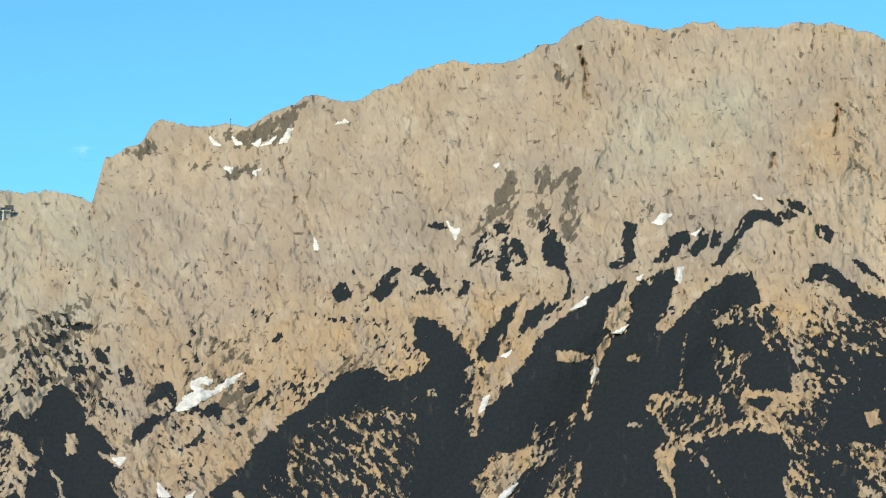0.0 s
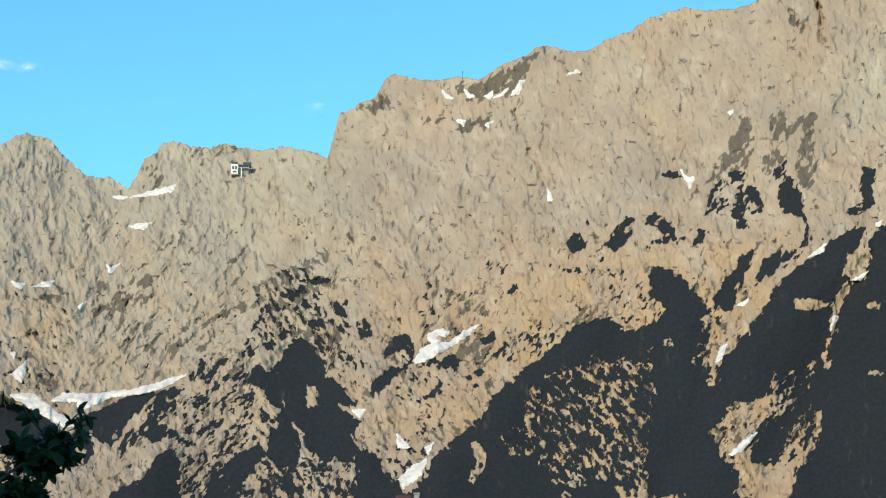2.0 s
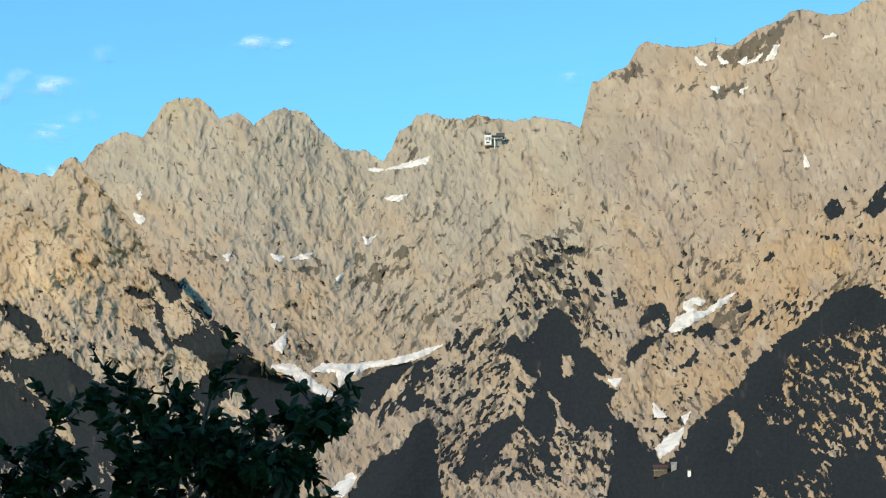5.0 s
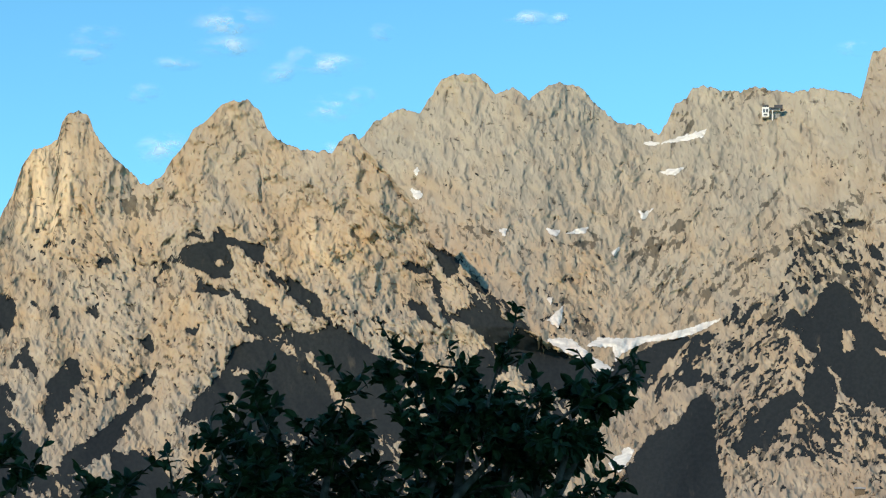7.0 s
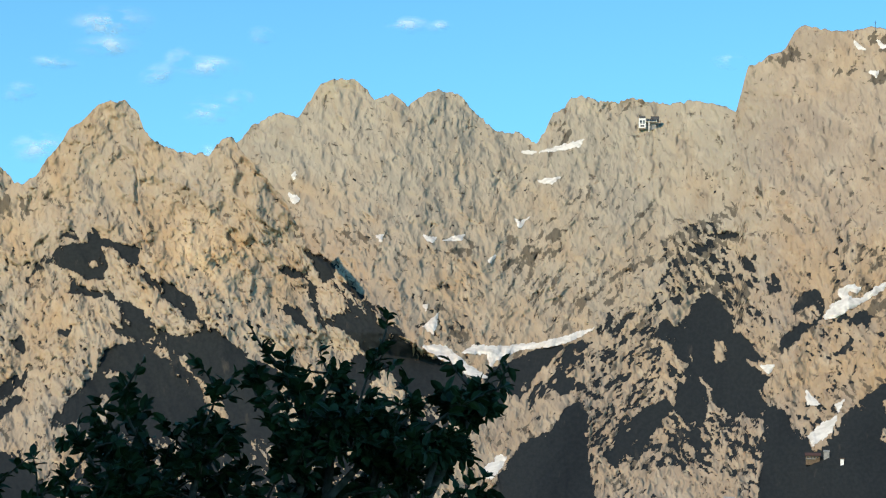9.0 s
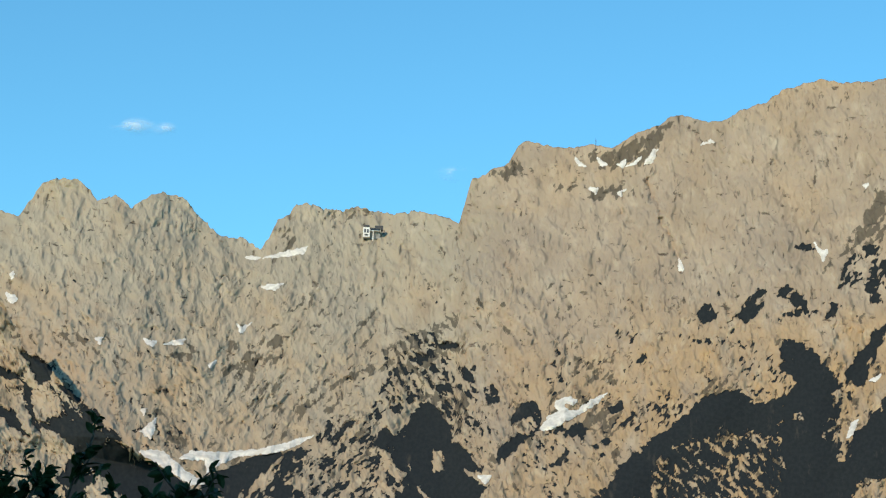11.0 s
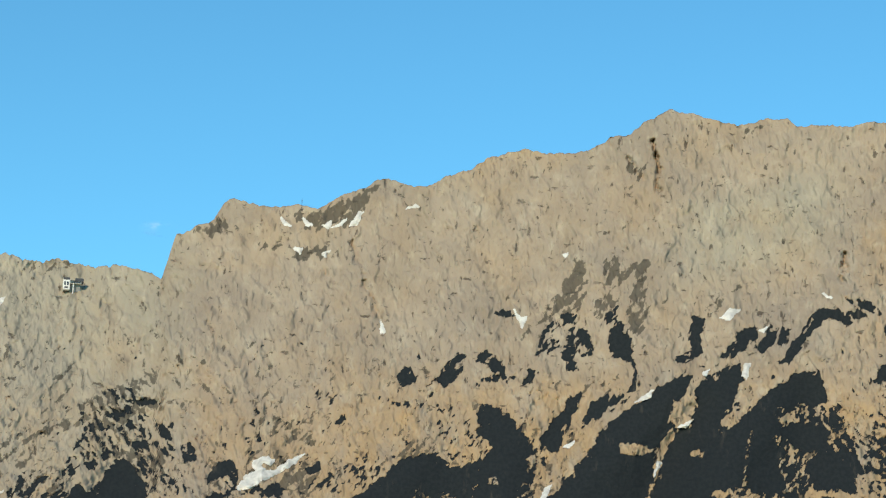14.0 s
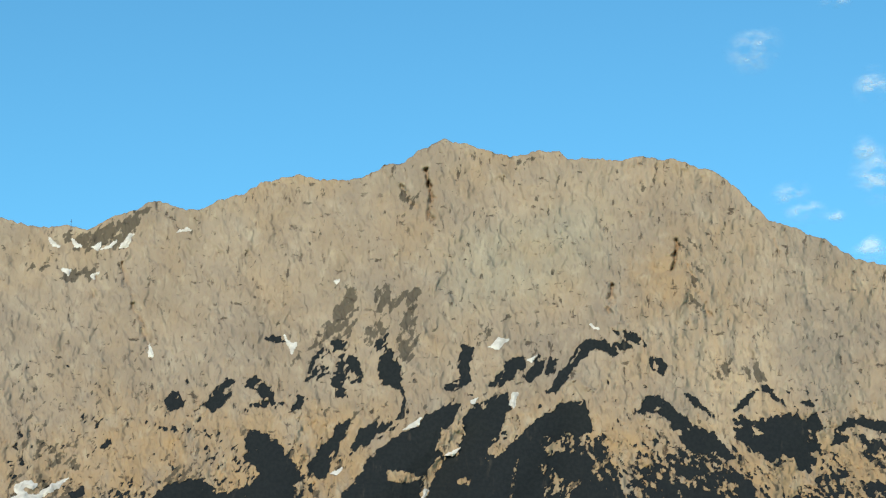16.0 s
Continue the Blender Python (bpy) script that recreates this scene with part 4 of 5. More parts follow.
def relief(az, el, rocky):
    """Metres by which the face stands out towards the valley."""
    big = 26 * fbm(az / 3.2, el / 4.0, 2, 1)
    ax, ex = az + 0.25 * fbm(az * 0.9, el * 0.9, 2, 15), el + 0.25 * fbm(az * 0.9, el * 0.9, 2, 17)
    ribs = 10 * ridged((ax + 0.3 * ex) / 1.3, (ex - 0.4 * ax) / 1.6, 2, 5)
    blocks = 4.5 * ridged((ax - 0.5 * ex) / 0.5, (ex + 0.5 * ax) / 0.5, 3, 9)
    slabs = 2.0 * facets((ax + 0.2 * ex) / 0.42, ex / 0.62, 3, 1.4)
    chips = 3.2 * fbm((ax + 0.35 * ex) / 0.30, (ex - 0.35 * ax) / 0.36, 2, 5)
    out = big + rocky * (1.2 * ribs + np.interp(az, [-10, -5], [0.5, 0.35]) * blocks + np.interp(az, [-20, -10, -5], [0.85, 0.8, 0.4]) * slabs + np.interp(az, [-10, -5], [1.0, 0.8]) * chips)
    upright = smooth(9.5, 11, el) * smooth(-27, -30, az) + 0.6 * smooth(11, 13, el) * smooth(8, 10, az) * smooth(14, 12, az) + 0.5 * smooth(12, 13.5, el) * smooth(-23, -22, az) * smooth(-17, -19, az)
    out = out + upright * 4.5 * ridged((0.7 * az + 0.3 * ax) / 0.34, ex / 2.6, 3, 27)
    # furrows down the lower slopes
    c, s = math.cos(radians(52)), math.sin(radians(52))
    w = smooth(0.3, 0.7, lean_of_slope(az, el))
    right = ridged((ax * s - ex * c) * 1.7, (ax * c + ex * s) * 0.55, 3, 101)
    left = ridged((ax * s + ex * c) * 1.7, (-ax * c + ex * s) * 0.55, 3, 107)
    out = out + 9 * np.clip(rocky, 0, 0.72) * smooth(13.5, 10.5, el) * (w * right + (1 - w) * left)
    # finer grooves over the whole wall, upright near the summit
    right = fbm((ax * s - ex * c) * 2.6, (ax * c + ex * s) * 1.2, 3, 131)
    left = fbm((ax * s + ex * c) * 2.4, (-ax * c + ex * s) * 1.2, 3, 133)
    upr = fbm((0.75 * az + 0.25 * ax) * 3.6, ex * 1.3, 3, 137)
    k = smooth(8.5, 10.5, az) * smooth(10.5, 12.5, el)
    out = out + (1 - k) * rocky * 5.5 * (w * right + (1 - w) * 1.2 * left) + k * rocky * 5.0 * upr
    for metres, line in CLEFTS:
        near = line_distance(az + 0.10 * fbm(el * 3, az * 3, 3, 19), el, line)
        out = out - metres * np.exp(-(near / 0.05) ** 2) * np.clip(0.75 + 0.6 * fbm(el * 2.0, az * 2, 2, 18), 0, 1.3)
    for metres, width, line in FOLDS:
        d = line_distance(az, el, line)
        out = out + 0.5 * metres * np.exp(-(d / width) ** 2)
    return out


def far_face(az, el, calm=0.0):
    """Horizontal distance of the main face."""
    top = even_crest(az, FAR_CREST)
    away = np.interp(az, [-60, -26, -20, -15, -10, -8.5, 0, 8, 16, 40], [3200, 3350, 3300, 3250, 3200, 3130, 3050, 3000, 2900, 2600])
    s = (el - LOW) / (top - LOW)
    g = np.interp(s, [0, 0.12, 0.35, 0.6, 0.85, 1, 1.3], [0, 0.17, 0.40, 0.64, 0.87, 1, 1.18])
    r = FOOT + (away - FOOT) * g
    rocky = (0.5 + 0.3 * smooth(6, 11, el)) * np.interp(az, [-20, -9, -6], [1.1, 0.9, 0.64])
    return r - relief(az, el, rocky * (1 - calm)) * smooth(0, 0.1, s)


def near_face(az, el, calm=0.0):
    """Horizontal distance of the spires and their spur."""
    g = np.interp(el, [LOW, 3, 6, 9, 11, 14], [0, 0.40, 0.70, 0.86, 0.93, 1])
    r = FOOT - 20 + (1120 + 26 * (-22 - az)) * g
    r = r - relief(az, el, np.interp(az, [-30, -27], [0.5, 0.72]) * (1 - calm)) * smooth(LOW, 2.0, el)
    gap = far_face(az, el, calm) - 12 + 9 * smooth(-17.4, -16.6, az) - r
    return r + np.minimum(gap, np.interp(el, [4, 6, 8, 12], [450, 300, 100, 40])) * smooth(-26, -16.6, az)


# bearing, elevation, half width, half height, strength
SCARS_AND_SUNLIT = [(-32.0, 11.1, 0.75, 1.35, 1.0), (-24.3, 10.2, 0.8, 0.9, 0.5), (-19.2, 7.0, 0.8, 0.7, 0.5), (12.6, 12.6, 1.2, 1.6, 0.35)]


def mountain(name, crest, seed, face, azimuths, rows, depth, label):
    """One face from foot to crest, and its back slope."""
    top = crest_height(azimuths, crest, seed)
    v = np.linspace(0, 1, rows)[:, None]
    low = np.minimum(LOW, top[None, :] - 0.2)
    el = low + (top[None, :] - low) * v
    az = np.broadcast_to(azimuths[None, :], el.shape)
    fa, fe = az.ravel(), el.ravel()
    x, y = warp(fa, fe)
    cover = pine_and_shade_cover(fa, fe, x, y).reshape(el.shape)
    ledges = 0.20 * smooth(14, 9, fe) + 0.11 * smooth(-17, -15, fa) * smooth(-4, -7, fa) * smooth(13.5, 12, fe) * smooth(7, 9, fe)
    ledges = ledges + 0.10 * smooth(11.5, 9, fe) * smooth(-8, -5, fa)
    ledges = ledges * np.clip(0.75 + 1.3 * fbm(fa * 0.6, fe * 0.8, 3, 53), 0.1, 1.7)
    grass_and_shade = (coverage(x, y, TURF_SHADE_AREAS, ledges) - 0.5 - 0.3 * (drawn(fa, x, y, 0.9, 3.0, 64) - 0.5) - 0.95 * (drawn(fa, x, y, 2.2, 7.5, 65) - 0.5)).reshape(el.shape)
    canopy = smooth(0.0, 0.25, cover)
    r = face(fa, fe, 0.75 * smooth(-0.9, 0.6, cover).ravel()).reshape(el.shape)
    z = EYE + r * np.tan(np.radians(el))
    z[0] = -15
    canopy = canopy * (0.6 + 0.1 * fbm(az / 0.14, el / 0.14, 2, 71))
    r = r - canopy
    back = np.array([0.02, 0.06, 0.12, 0.2, 0.3, 0.42, 0.56, 0.72, 0.86, 1.0])[:, None]
    rb = r[-1][None, :] + depth * back + 25 * back * fbm(np.broadcast_to(azimuths, (10, len(azimuths))) * 0.8, back * 6 + 0 * azimuths, 3, 81)
    zb = z[-1][None, :] * (1 - back ** 1.15) - 20 * back
    r, z, az = np.vstack([r, rb]), np.vstack([z, zb]), np.vstack([az, np.broadcast_to(azimuths, (10, len(azimuths)))])
    cover, grass_and_shade = np.vstack([cover, np.full(rb.shape, -0.3)]), np.vstack([grass_and_shade, np.full(rb.shape, -0.3)])
    a = np.radians(az)
    co = np.stack([r * np.sin(a), r * np.cos(a), z], -1).reshape(-1, 3)
    h, w = r.shape
    i = np.arange(h * w).reshape(h, w)
    quads = np.stack([i[:-1, :-1], i[:-1, 1:], i[1:, 1:], i[1:, :-1]], -1).reshape(-1, 4)
    me = bpy.data.meshes.new(name)
    me.vertices.add(len(co))
    me.vertices.foreach_set("co", co.astype(np.float32).ravel())
    me.loops.add(quads.size)
    me.loops.foreach_set("vertex_index", quads.ravel().astype(np.int32))
    me.polygons.add(len(quads))
    me.polygons.foreach_set("loop_start", np.arange(0, quads.size, 4, dtype=np.int32))
    me.polygons.foreach_set("loop_total", np.full(len(quads), 4, np.int32))
    me.update(calc_edges=True)
    me.polygons.foreach_set("use_smooth", np.ones(len(quads), bool))
    el2 = np.degrees(np.arctan2(z, r))
    ochre, grey = tone(az.ravel(), el2.ravel(), name)
    # fresh pale rock where the cliffs have broken; on the spire it also paints the sunlit left face
    scar_and_sunlit = np.zeros(el2.size)
    for where, high, wide, tall, much in SCARS_AND_SUNLIT:
        scar_and_sunlit = np.maximum(scar_and_sunlit, much * np.exp(-((az.ravel() - where) / wide) ** 4 - ((el2.ravel() - high) / tall) ** 4))
    uv = me.uv_layers.new(name="face")
    uv.data.foreach_set("uv", (np.stack([az, el2], -1).reshape(-1, 2) * 52.0)[quads.ravel()].astype(np.float32).ravel())
    for key, data in (("pine", cover.ravel()), ("turf_and_shade", grass_and_shade.ravel()), ("ochre", ochre), ("grey", grey), ("scar_and_sunlit", scar_and_sunlit), ("lean", smooth(0.3, 0.7, lean_of_slope(az.ravel(), el2.ravel())))):
        me.attributes.new(key, "FLOAT", "POINT").data.foreach_set("value", np.ascontiguousarray(data, np.float32))
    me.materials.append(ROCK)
    ob = new(name, me)
    return tagged(ob, label, "mountain", kind="structure")


def tone(az, el, name):
    """Where the rock is stained ochre and where it is bare and grey; ochre also paints sun on the spire's left."""
    ochre = np.interp(az, [-9, -4], [0.25, 0.95]) * smooth(12.9, 9.6, el) + 0.12 * smooth(-7, -3, az) + 0.35 * fbm(az * 0.35, el * 0.5, 3, 91)
    grey = 0.8 * smooth(-8, -10.5, az) * smooth(5.0, 11.0, el)
    # bare slabs under the summit and the stained pillar beside them
    grey = grey + 0.9 * np.exp(-((az - 6.8) / 2.2) ** 4 - ((el - 16.0 - 0.25 * (az - 6.8)) / 1.2) ** 4)
    ochre = ochre + 0.55 * np.exp(-((az - 10.4) / 0.9) ** 4 - ((el - 15.3) / 1.1) ** 4)
    # extra ochre on the spire's left flank stands in for sunlight on it
    if name == "rocky_massif":
        ochre, grey = 0.28 + 0.5 * fbm(az * 0.9, el * 0.5, 3, 95) + 0.25 * smooth(-31.2, -31.9, az) * smooth(9.2, 10.2, el), 0.35 + 0 * az
    return np.clip(ochre, 0, 1), np.clip(grey + 0.12 * fbm(az * 0.5, el * 0.7, 3, 97), 0, 1)


STEP = 0.036
far_az = np.concatenate([np.linspace(-78, -38, 60, endpoint=False), np.arange(-38, 20, STEP), np.linspace(20, 78, 80)])
near_az = np.concatenate([np.linspace(-70, -38, 50, endpoint=False), np.arange(-38, -14.7, STEP)])
mountain("mountain_wall", FAR_CREST, 61, far_face, far_az, int(16 / STEP), 1100, "long beige limestone mountain wall with dark pine scrub below")
mountain("rocky_massif", NEAR_CREST, 63, near_face, near_az, int(12 / STEP), 500, "ochre limestone spires above a spur with dark pines and painted ridge shade")

# ---- valley floor ----
bm = bmesh.new()
bmesh.ops.create_circle(bm, cap_ends=True, radius=4900, segments=96)
me = bpy.data.meshes.new("ground")
bm.to_mesh(me)
me.materials.append(MEADOW)
tagged(new("ground", me), "green meadow floor of the valley", "ground", kind="structure")


# ---- snow ----
def make_snow(outline):
    """A patch of old snow lying in a hollow of the face."""
    o = np.array(outline)
    a = np.arange(o[:, 0].min() - 0.1, o[:, 0].max() + 0.1, 0.02)
    e = np.arange(o[:, 1].min() - 0.1, o[:, 1].max() + 0.1, 0.02)
    az, el = np.meshgrid(a, e)
    d = inside_distance(az + 0.03 * fbm(az * 7, el * 7, 2, 21), el + 0.03 * fbm(az * 7, el * 7, 2, 23), outline) + 0.012
    spur = a.mean() < -16.7 and e.mean() < np.interp(a.mean(), *np.array(NEAR_CREST).T)
    r = (near_face if spur else far_face)(az.ravel(), el.ravel()).reshape(az.shape)
    r = r - 1.0 - 3.5 * smooth(0, 0.06, d)
    keep = d > 0
    use = keep[:-1, :-1] | keep[1:, 1:]
    bm = bmesh.new()
    made = {}
    for j, i in np.argwhere(use):
        vs = []
        for jj, ii in ((j, i), (j, i + 1), (j + 1, i + 1), (j + 1, i)):
            if (jj, ii) not in made:
                t, q = radians(az[jj, ii]), r[jj, ii]
                made[jj, ii] = bm.verts.new((q * math.sin(t), q * math.cos(t), EYE + q * math.tan(radians(el[jj, ii]))))
            vs.append(made[jj, ii])
        bm.faces.new(vs).smooth = True
    me = bpy.data.meshes.new("snow_patch")
    bm.to_mesh(me)
    bm.free()
    me.materials.append(SNOW)
    wide = o[:, 0].max() - o[:, 0].min()
    label = "broad field of old snow below the cliffs" if wide > 1.5 else "patch of old white snow in a rocky gully" if wide > 0.35 else "small remnant of white snow on a rock ledge"
    return tagged(new("snow_patch", me), label, "snow patch", "snow patches on the range")


for outline in SNOWS:
    make_snow(outline)


# ---- buildings on the range ----
def place(az, el, r):
    a = radians(az)
    return Vector((r * math.sin(a), r * math.cos(a), EYE + r * math.tan(radians(el))))


def part(name, bm, mat, parent=None, label=""):
    me = bpy.data.meshes.new(name)
    bm.normal_update()
    bm.to_mesh(me)
    bm.free()
    me.materials.append(mat)
    ob = new(name, me)
    ob.parent = parent
    if label:
        ob["label"] = label
    return ob


def block(x0, x1, y0, y1, z0, z1, bevel=0.05):
    bm = bmesh.new()
    bmesh.ops.create_cube(bm, size=1)
    for v in bm.verts:
        v.co = ((x0 + x1) / 2 + v.co.x * (x1 - x0), (y0 + y1) / 2 + v.co.y * (y1 - y0), (z0 + z1) / 2 + v.co.z * (z1 - z0))
    if bevel:
        bmesh.ops.bevel(bm, geom=bm.edges[:], offset=bevel, segments=1, affect="EDGES")
    return bm


def gable(x0, x1, y0, y1, z0, rise, thick=0.3):
    """Two roof planes with their ridge along x."""
    bm = bmesh.new()
    ym = (y0 + y1) / 2
    ends = []
    for x in (x0, x1):
        ends.append([bm.verts.new((x, *q)) for q in ((y0, z0), (ym, z0 + rise), (y1, z0), (y1, z0 + thick), (ym, z0 + rise + thick), (y0, z0 + thick))])
    for i in range(6):
        bm.faces.new((ends[0][i], ends[0][(i + 1) % 6], ends[1][(i + 1) % 6], ends[1][i]))
    for e in ends:
        bm.faces.new((e[0], e[1], e[4], e[5]))
        bm.faces.new((e[1], e[2], e[3], e[4]))
    bmesh.ops.recalc_face_normals(bm, faces=bm.faces[:])
    return bm


WHITE = plain_material("white_render", (0.80, 0.78, 0.74), (0.70, 0.68, 0.64), 0.5, 0.8)
GREY = plain_material("grey_concrete", (0.30, 0.29, 0.27), (0.22, 0.21, 0.20), 0.4, 0.9)
DARK = plain_material("dark_sheet_metal", (0.05, 0.05, 0.055), (0.08, 0.08, 0.085), 0.6, 0.6)
GLASS = plain_material("dark_window_glass", (0.03, 0.035, 0.045), (0.05, 0.055, 0.065), 0.3, 0.15, spec=0.6)
RED = plain_material("red_roof", (0.085, 0.042, 0.034), (0.06, 0.032, 0.028), 0.6, 0.8)
TIMBER = plain_material("weathered_timber", (0.16, 0.11, 0.07), (0.10, 0.07, 0.045), 1.2, 0.85)


def thing(name, label, category, m, group=""):
    e = new(name)
    e.matrix_world = m
    return tagged(e, label, category, group)


def on_face(az, el, out=0.0):
    """A pose at the face, its y axis pointing into the slope."""
    r = float(far_face(np.array([az]), np.array([el]))[0]) - out
    return Matrix.Translation(place(az, el, r)) @ pose(0, 0, 0, 0, 0, -az)


# the cable car station at the edge of the cliff
st = thing("cable_car_station", "white cable car station with a long dark wing on a cliff", "station", on_face(-12.3, 13.78, 26) @ Matrix.Diagonal((0.85, 0.85, 0.85, 1)))
part("wall", block(-6.2, 6.2, 0, 18, -3, 15, 0.2), WHITE, st, "white rendered wall")
for x in (-2.6, 2.6):
    w = part("window", block(x - 1.7, x + 1.7, -0.25, 0.2, 5.0, 11.5, 0.05), GLASS, st, "tall dark window")
    part("window_frame", block(x - 0.12, x + 0.12, -0.4, -0.26, 5.0, 11.5, 0.02), WHITE, w)
part("opening", block(-3.2, 3.2, -0.3, 0.2, -0.5, 2.4, 0.05), DARK, st, "dark opening for the cable cars")
part("roof", block(-5.4, 5.4, 0.6, 17, 15, 19.5, 0.4), DARK, st, "dark metal roof storey")
wing = part("wing", block(6.2, 26, 2, 18, 9.5, 12.6, 0.2), WHITE, st, "low pale wing")
part("window_band", block(7.2, 25, 1.7, 2.1, 10.2, 12.2, 0.05), GLASS, wing, "dark band of windows")
part("wing_roof", block(5.9, 27.5, 0.5, 19, 12.6, 14.6, 0.3), DARK, st, "flat dark roof")
# dark block added where rock and roof lie in shadow
part("shaded_mass", block(15, 30, 8, 22, 13, 21, 0.4), DARK, st, "dark block in place of shaded rock and roof")
part("foundation", block(-5.0, 25, 9, 22, -4, 9.5, 0.2), GREY, st, "grey concrete base on the rock")
part("pillar", block(11.2, 12.8, 2, 4, -34, 9.5, 0.1), WHITE, st, "slender pale support pillar")

# mast on the crest
ma = thing("mast", "thin metal mast on the mountain crest", "mast", on_face(-5.93, 16.30, 4))
bm = bmesh.new()
bmesh.ops.create_cone(bm, cap_ends=True, segments=8, radius1=0.4, radius2=0.25, depth=18, matrix=Matrix.Translation((0, 0, 6)))
part("pole", bm, DARK, ma)
part("crossbar", block(-1.6, 1.6, -0.2, 0.2, 11.4, 11.9, 0.05), DARK, ma)

# huts above the valley
hu = thing("mountain_hut", "mountain lodge with a red roof among dark pines", "hut", on_face(-7.62, 4.92, 12))
part("wall", block(-6.5, 6.5, 0, 8, -6, 2.6, 0.1), TIMBER, hu)
part("balcony", block(-6.6, 3.0, -0.9, 0.0, -0.6, 0.0, 0.05), GREY, hu, "pale balcony")
for x in (-4.5, -1.5, 1.5, 4.5):
    part("window", block(x - 0.6, x + 0.6, -0.15, 0.1, 0.4, 1.8, 0.03), GLASS, hu)
part("roof", gable(-7.4, 7.4, -1.2, 9.2, 2.6, 3.0), RED, hu, "red pitched roof")
hu = thing("shed", "small grey timber shed beside the lodge", "shed", on_face(-7.26, 5.02, 8))
part("wall", block(-2.6, 2.6, 0, 5, -5, 3.0, 0.08), GREY, hu)
part("roof", gable(-3.0, 3.0, -0.6, 5.6, 3.0, 1.6, 0.2), GREY, hu)
hu = thing("shed", "small pale hut at the edge of the pines", "shed", on_face(-6.85, 4.86, 8))
part("wall", block(-1.6, 1.6, 0, 3, -5, 2.0, 0.08), WHITE, hu)
part("roof", gable(-2.0, 2.0, -0.5, 3.5, 2.0, 1.0, 0.2), TIMBER, hu)
hu = thing("hut", "low pale hut on the lower slope", "hut", on_face(-9.83, 3.76, 10))
part("wall", block(-4.6, 4.6, 0, 5, -5, 2.0, 0.08), TIMBER, hu)
part("roof", gable(-5.2, 5.2, -0.8, 5.8, 2.0, 1.6, 0.2), GREY, hu, "pale grey roof")


# ---- clouds ----
def cloud_material():
    m, n, l, p = material("thin_cloud")
    uv = n.new("ShaderNodeUVMap")
    uv.uv_map = "sheet"
    ln = n.new("ShaderNodeVectorMath")
    ln.operation = "LENGTH"
    l.new(uv.outputs[0], ln.inputs[0])
    soft = ramp(n, l, ln.outputs["Value"], 1.0, 0.0)
    wisp = grain(n, l, 0.016, 6, (1, 1, 2.2), 0.6, (0, 0.35, 0))
    a = value(n, l, "MULTIPLY", soft, ramp(n, l, wisp, 0.38, 0.72))
    l.new(value(n, l, "MULTIPLY", a, 0.62), p.inputs["Alpha"])
    p.inputs["Base Color"].default_value = (0.95, 0.95, 0.95, 1)
    p.inputs["Roughness"].default_value = 1.0
    p.inputs["Specular IOR Level"].default_value = 0.0
    return m


CLOUD = cloud_material()


def cloud(az, el, wide, high, tilt):
    """A thin sheet of cloud far behind the range, with soft edges."""
    bm = bmesh.new()
    uv = bm.loops.layers.uv.new("sheet")
    r = 4700.0
    m = Matrix.Translation(place(az, el, r)) @ pose(0, 0, 0, el, 0, -az) @ pose(0, 0, 0, 0, -tilt, 0)
    w, h = math.radians(wide) * r * 0.95, math.radians(high) * r * 1.3
    ring = [[(q * math.cos(k * math.pi / 10), q * math.sin(k * math.pi / 10)) for k in range(20)] for q in (0.35, 0.7, 1.0)]
    mid = bm.verts.new(m @ Vector((0, 0, 0)))
    key = {mid: (0, 0)}
    vs = []
    for i, pts in enumerate(ring):
        row = []
        for a, b in pts:
            v = bm.verts.new(m @ Vector((a * w, 14 * (a * a + b * b), b * h)))
            key[v] = (a, b)
            row.append(v)
        vs.append(row)
    for k in range(20):
        j = (k + 1) % 20
        bm.faces.new((mid, vs[0][k], vs[0][j]))
        for a, b in ((0, 1), (1, 2)):
            bm.faces.new((vs[a][k], vs[b][k], vs[b][j], vs[a][j]))
    for f in bm.faces:
        f.smooth = True
        for lp in f.loops:
            lp[uv].uv = key[lp.vert]
    ob = part("cloud", bm, CLOUD)
    return tagged(ob, "small thin white cloud in the blue sky", "cloud", "clouds in the sky", "structure")


cloud(-27.22, 15.96, 1.51, 0.42, 8)
cloud(-27.26, 15.33, 1.21, 0.30, 5)
cloud(-30.89, 15.31, 0.91, 0.38, 8)
cloud(-28.65, 14.79, 0.83, 0.18, 0)
cloud(-25.21, 15.11, 0.57, 0.30, 0)
cloud(-25.82, 14.67, 0.67, 0.30, 25)
cloud(-24.42, 14.96, 1.21, 0.30, 3)
cloud(-22.99, 15.88, 0.48, 0.24, -5)
cloud(-29.53, 13.94, 0.64, 0.27, 10)
cloud(-24.29, 13.79, 1.00, 0.38, 5)
cloud(-23.52, 14.15, 0.57, 0.24, 0)
cloud(-28.92, 12.50, 1.00, 0.39, 10)
cloud(-18.91, 16.36, 0.82, 0.23, 2)
cloud(-18.07, 16.34, 0.42, 0.18, 10)
cloud(-9.84, 15.52, 0.70, 0.21, 0)
cloud(-31.20, 14.81, 0.83, 0.21, 0)
cloud(-24.36, 12.62, 0.51, 0.24, 15)
cloud(13.38, 21.51, 1.06, 0.60, 25)
cloud(16.67, 20.36, 0.68, 0.57, -30)
cloud(16.37, 18.73, 0.45, 0.36, 0)
cloud(16.73, 18.00, 1.00, 0.76, 0)
cloud(14.30, 17.63, 0.70, 0.33, 10)
cloud(14.67, 17.15, 0.73, 0.36, 0)
cloud(15.49, 16.97, 0.42, 0.20, 0)
cloud(16.41, 16.09, 0.67, 0.39, 0)
cloud(15.71, 22.67, 0.60, 0.21, 0)

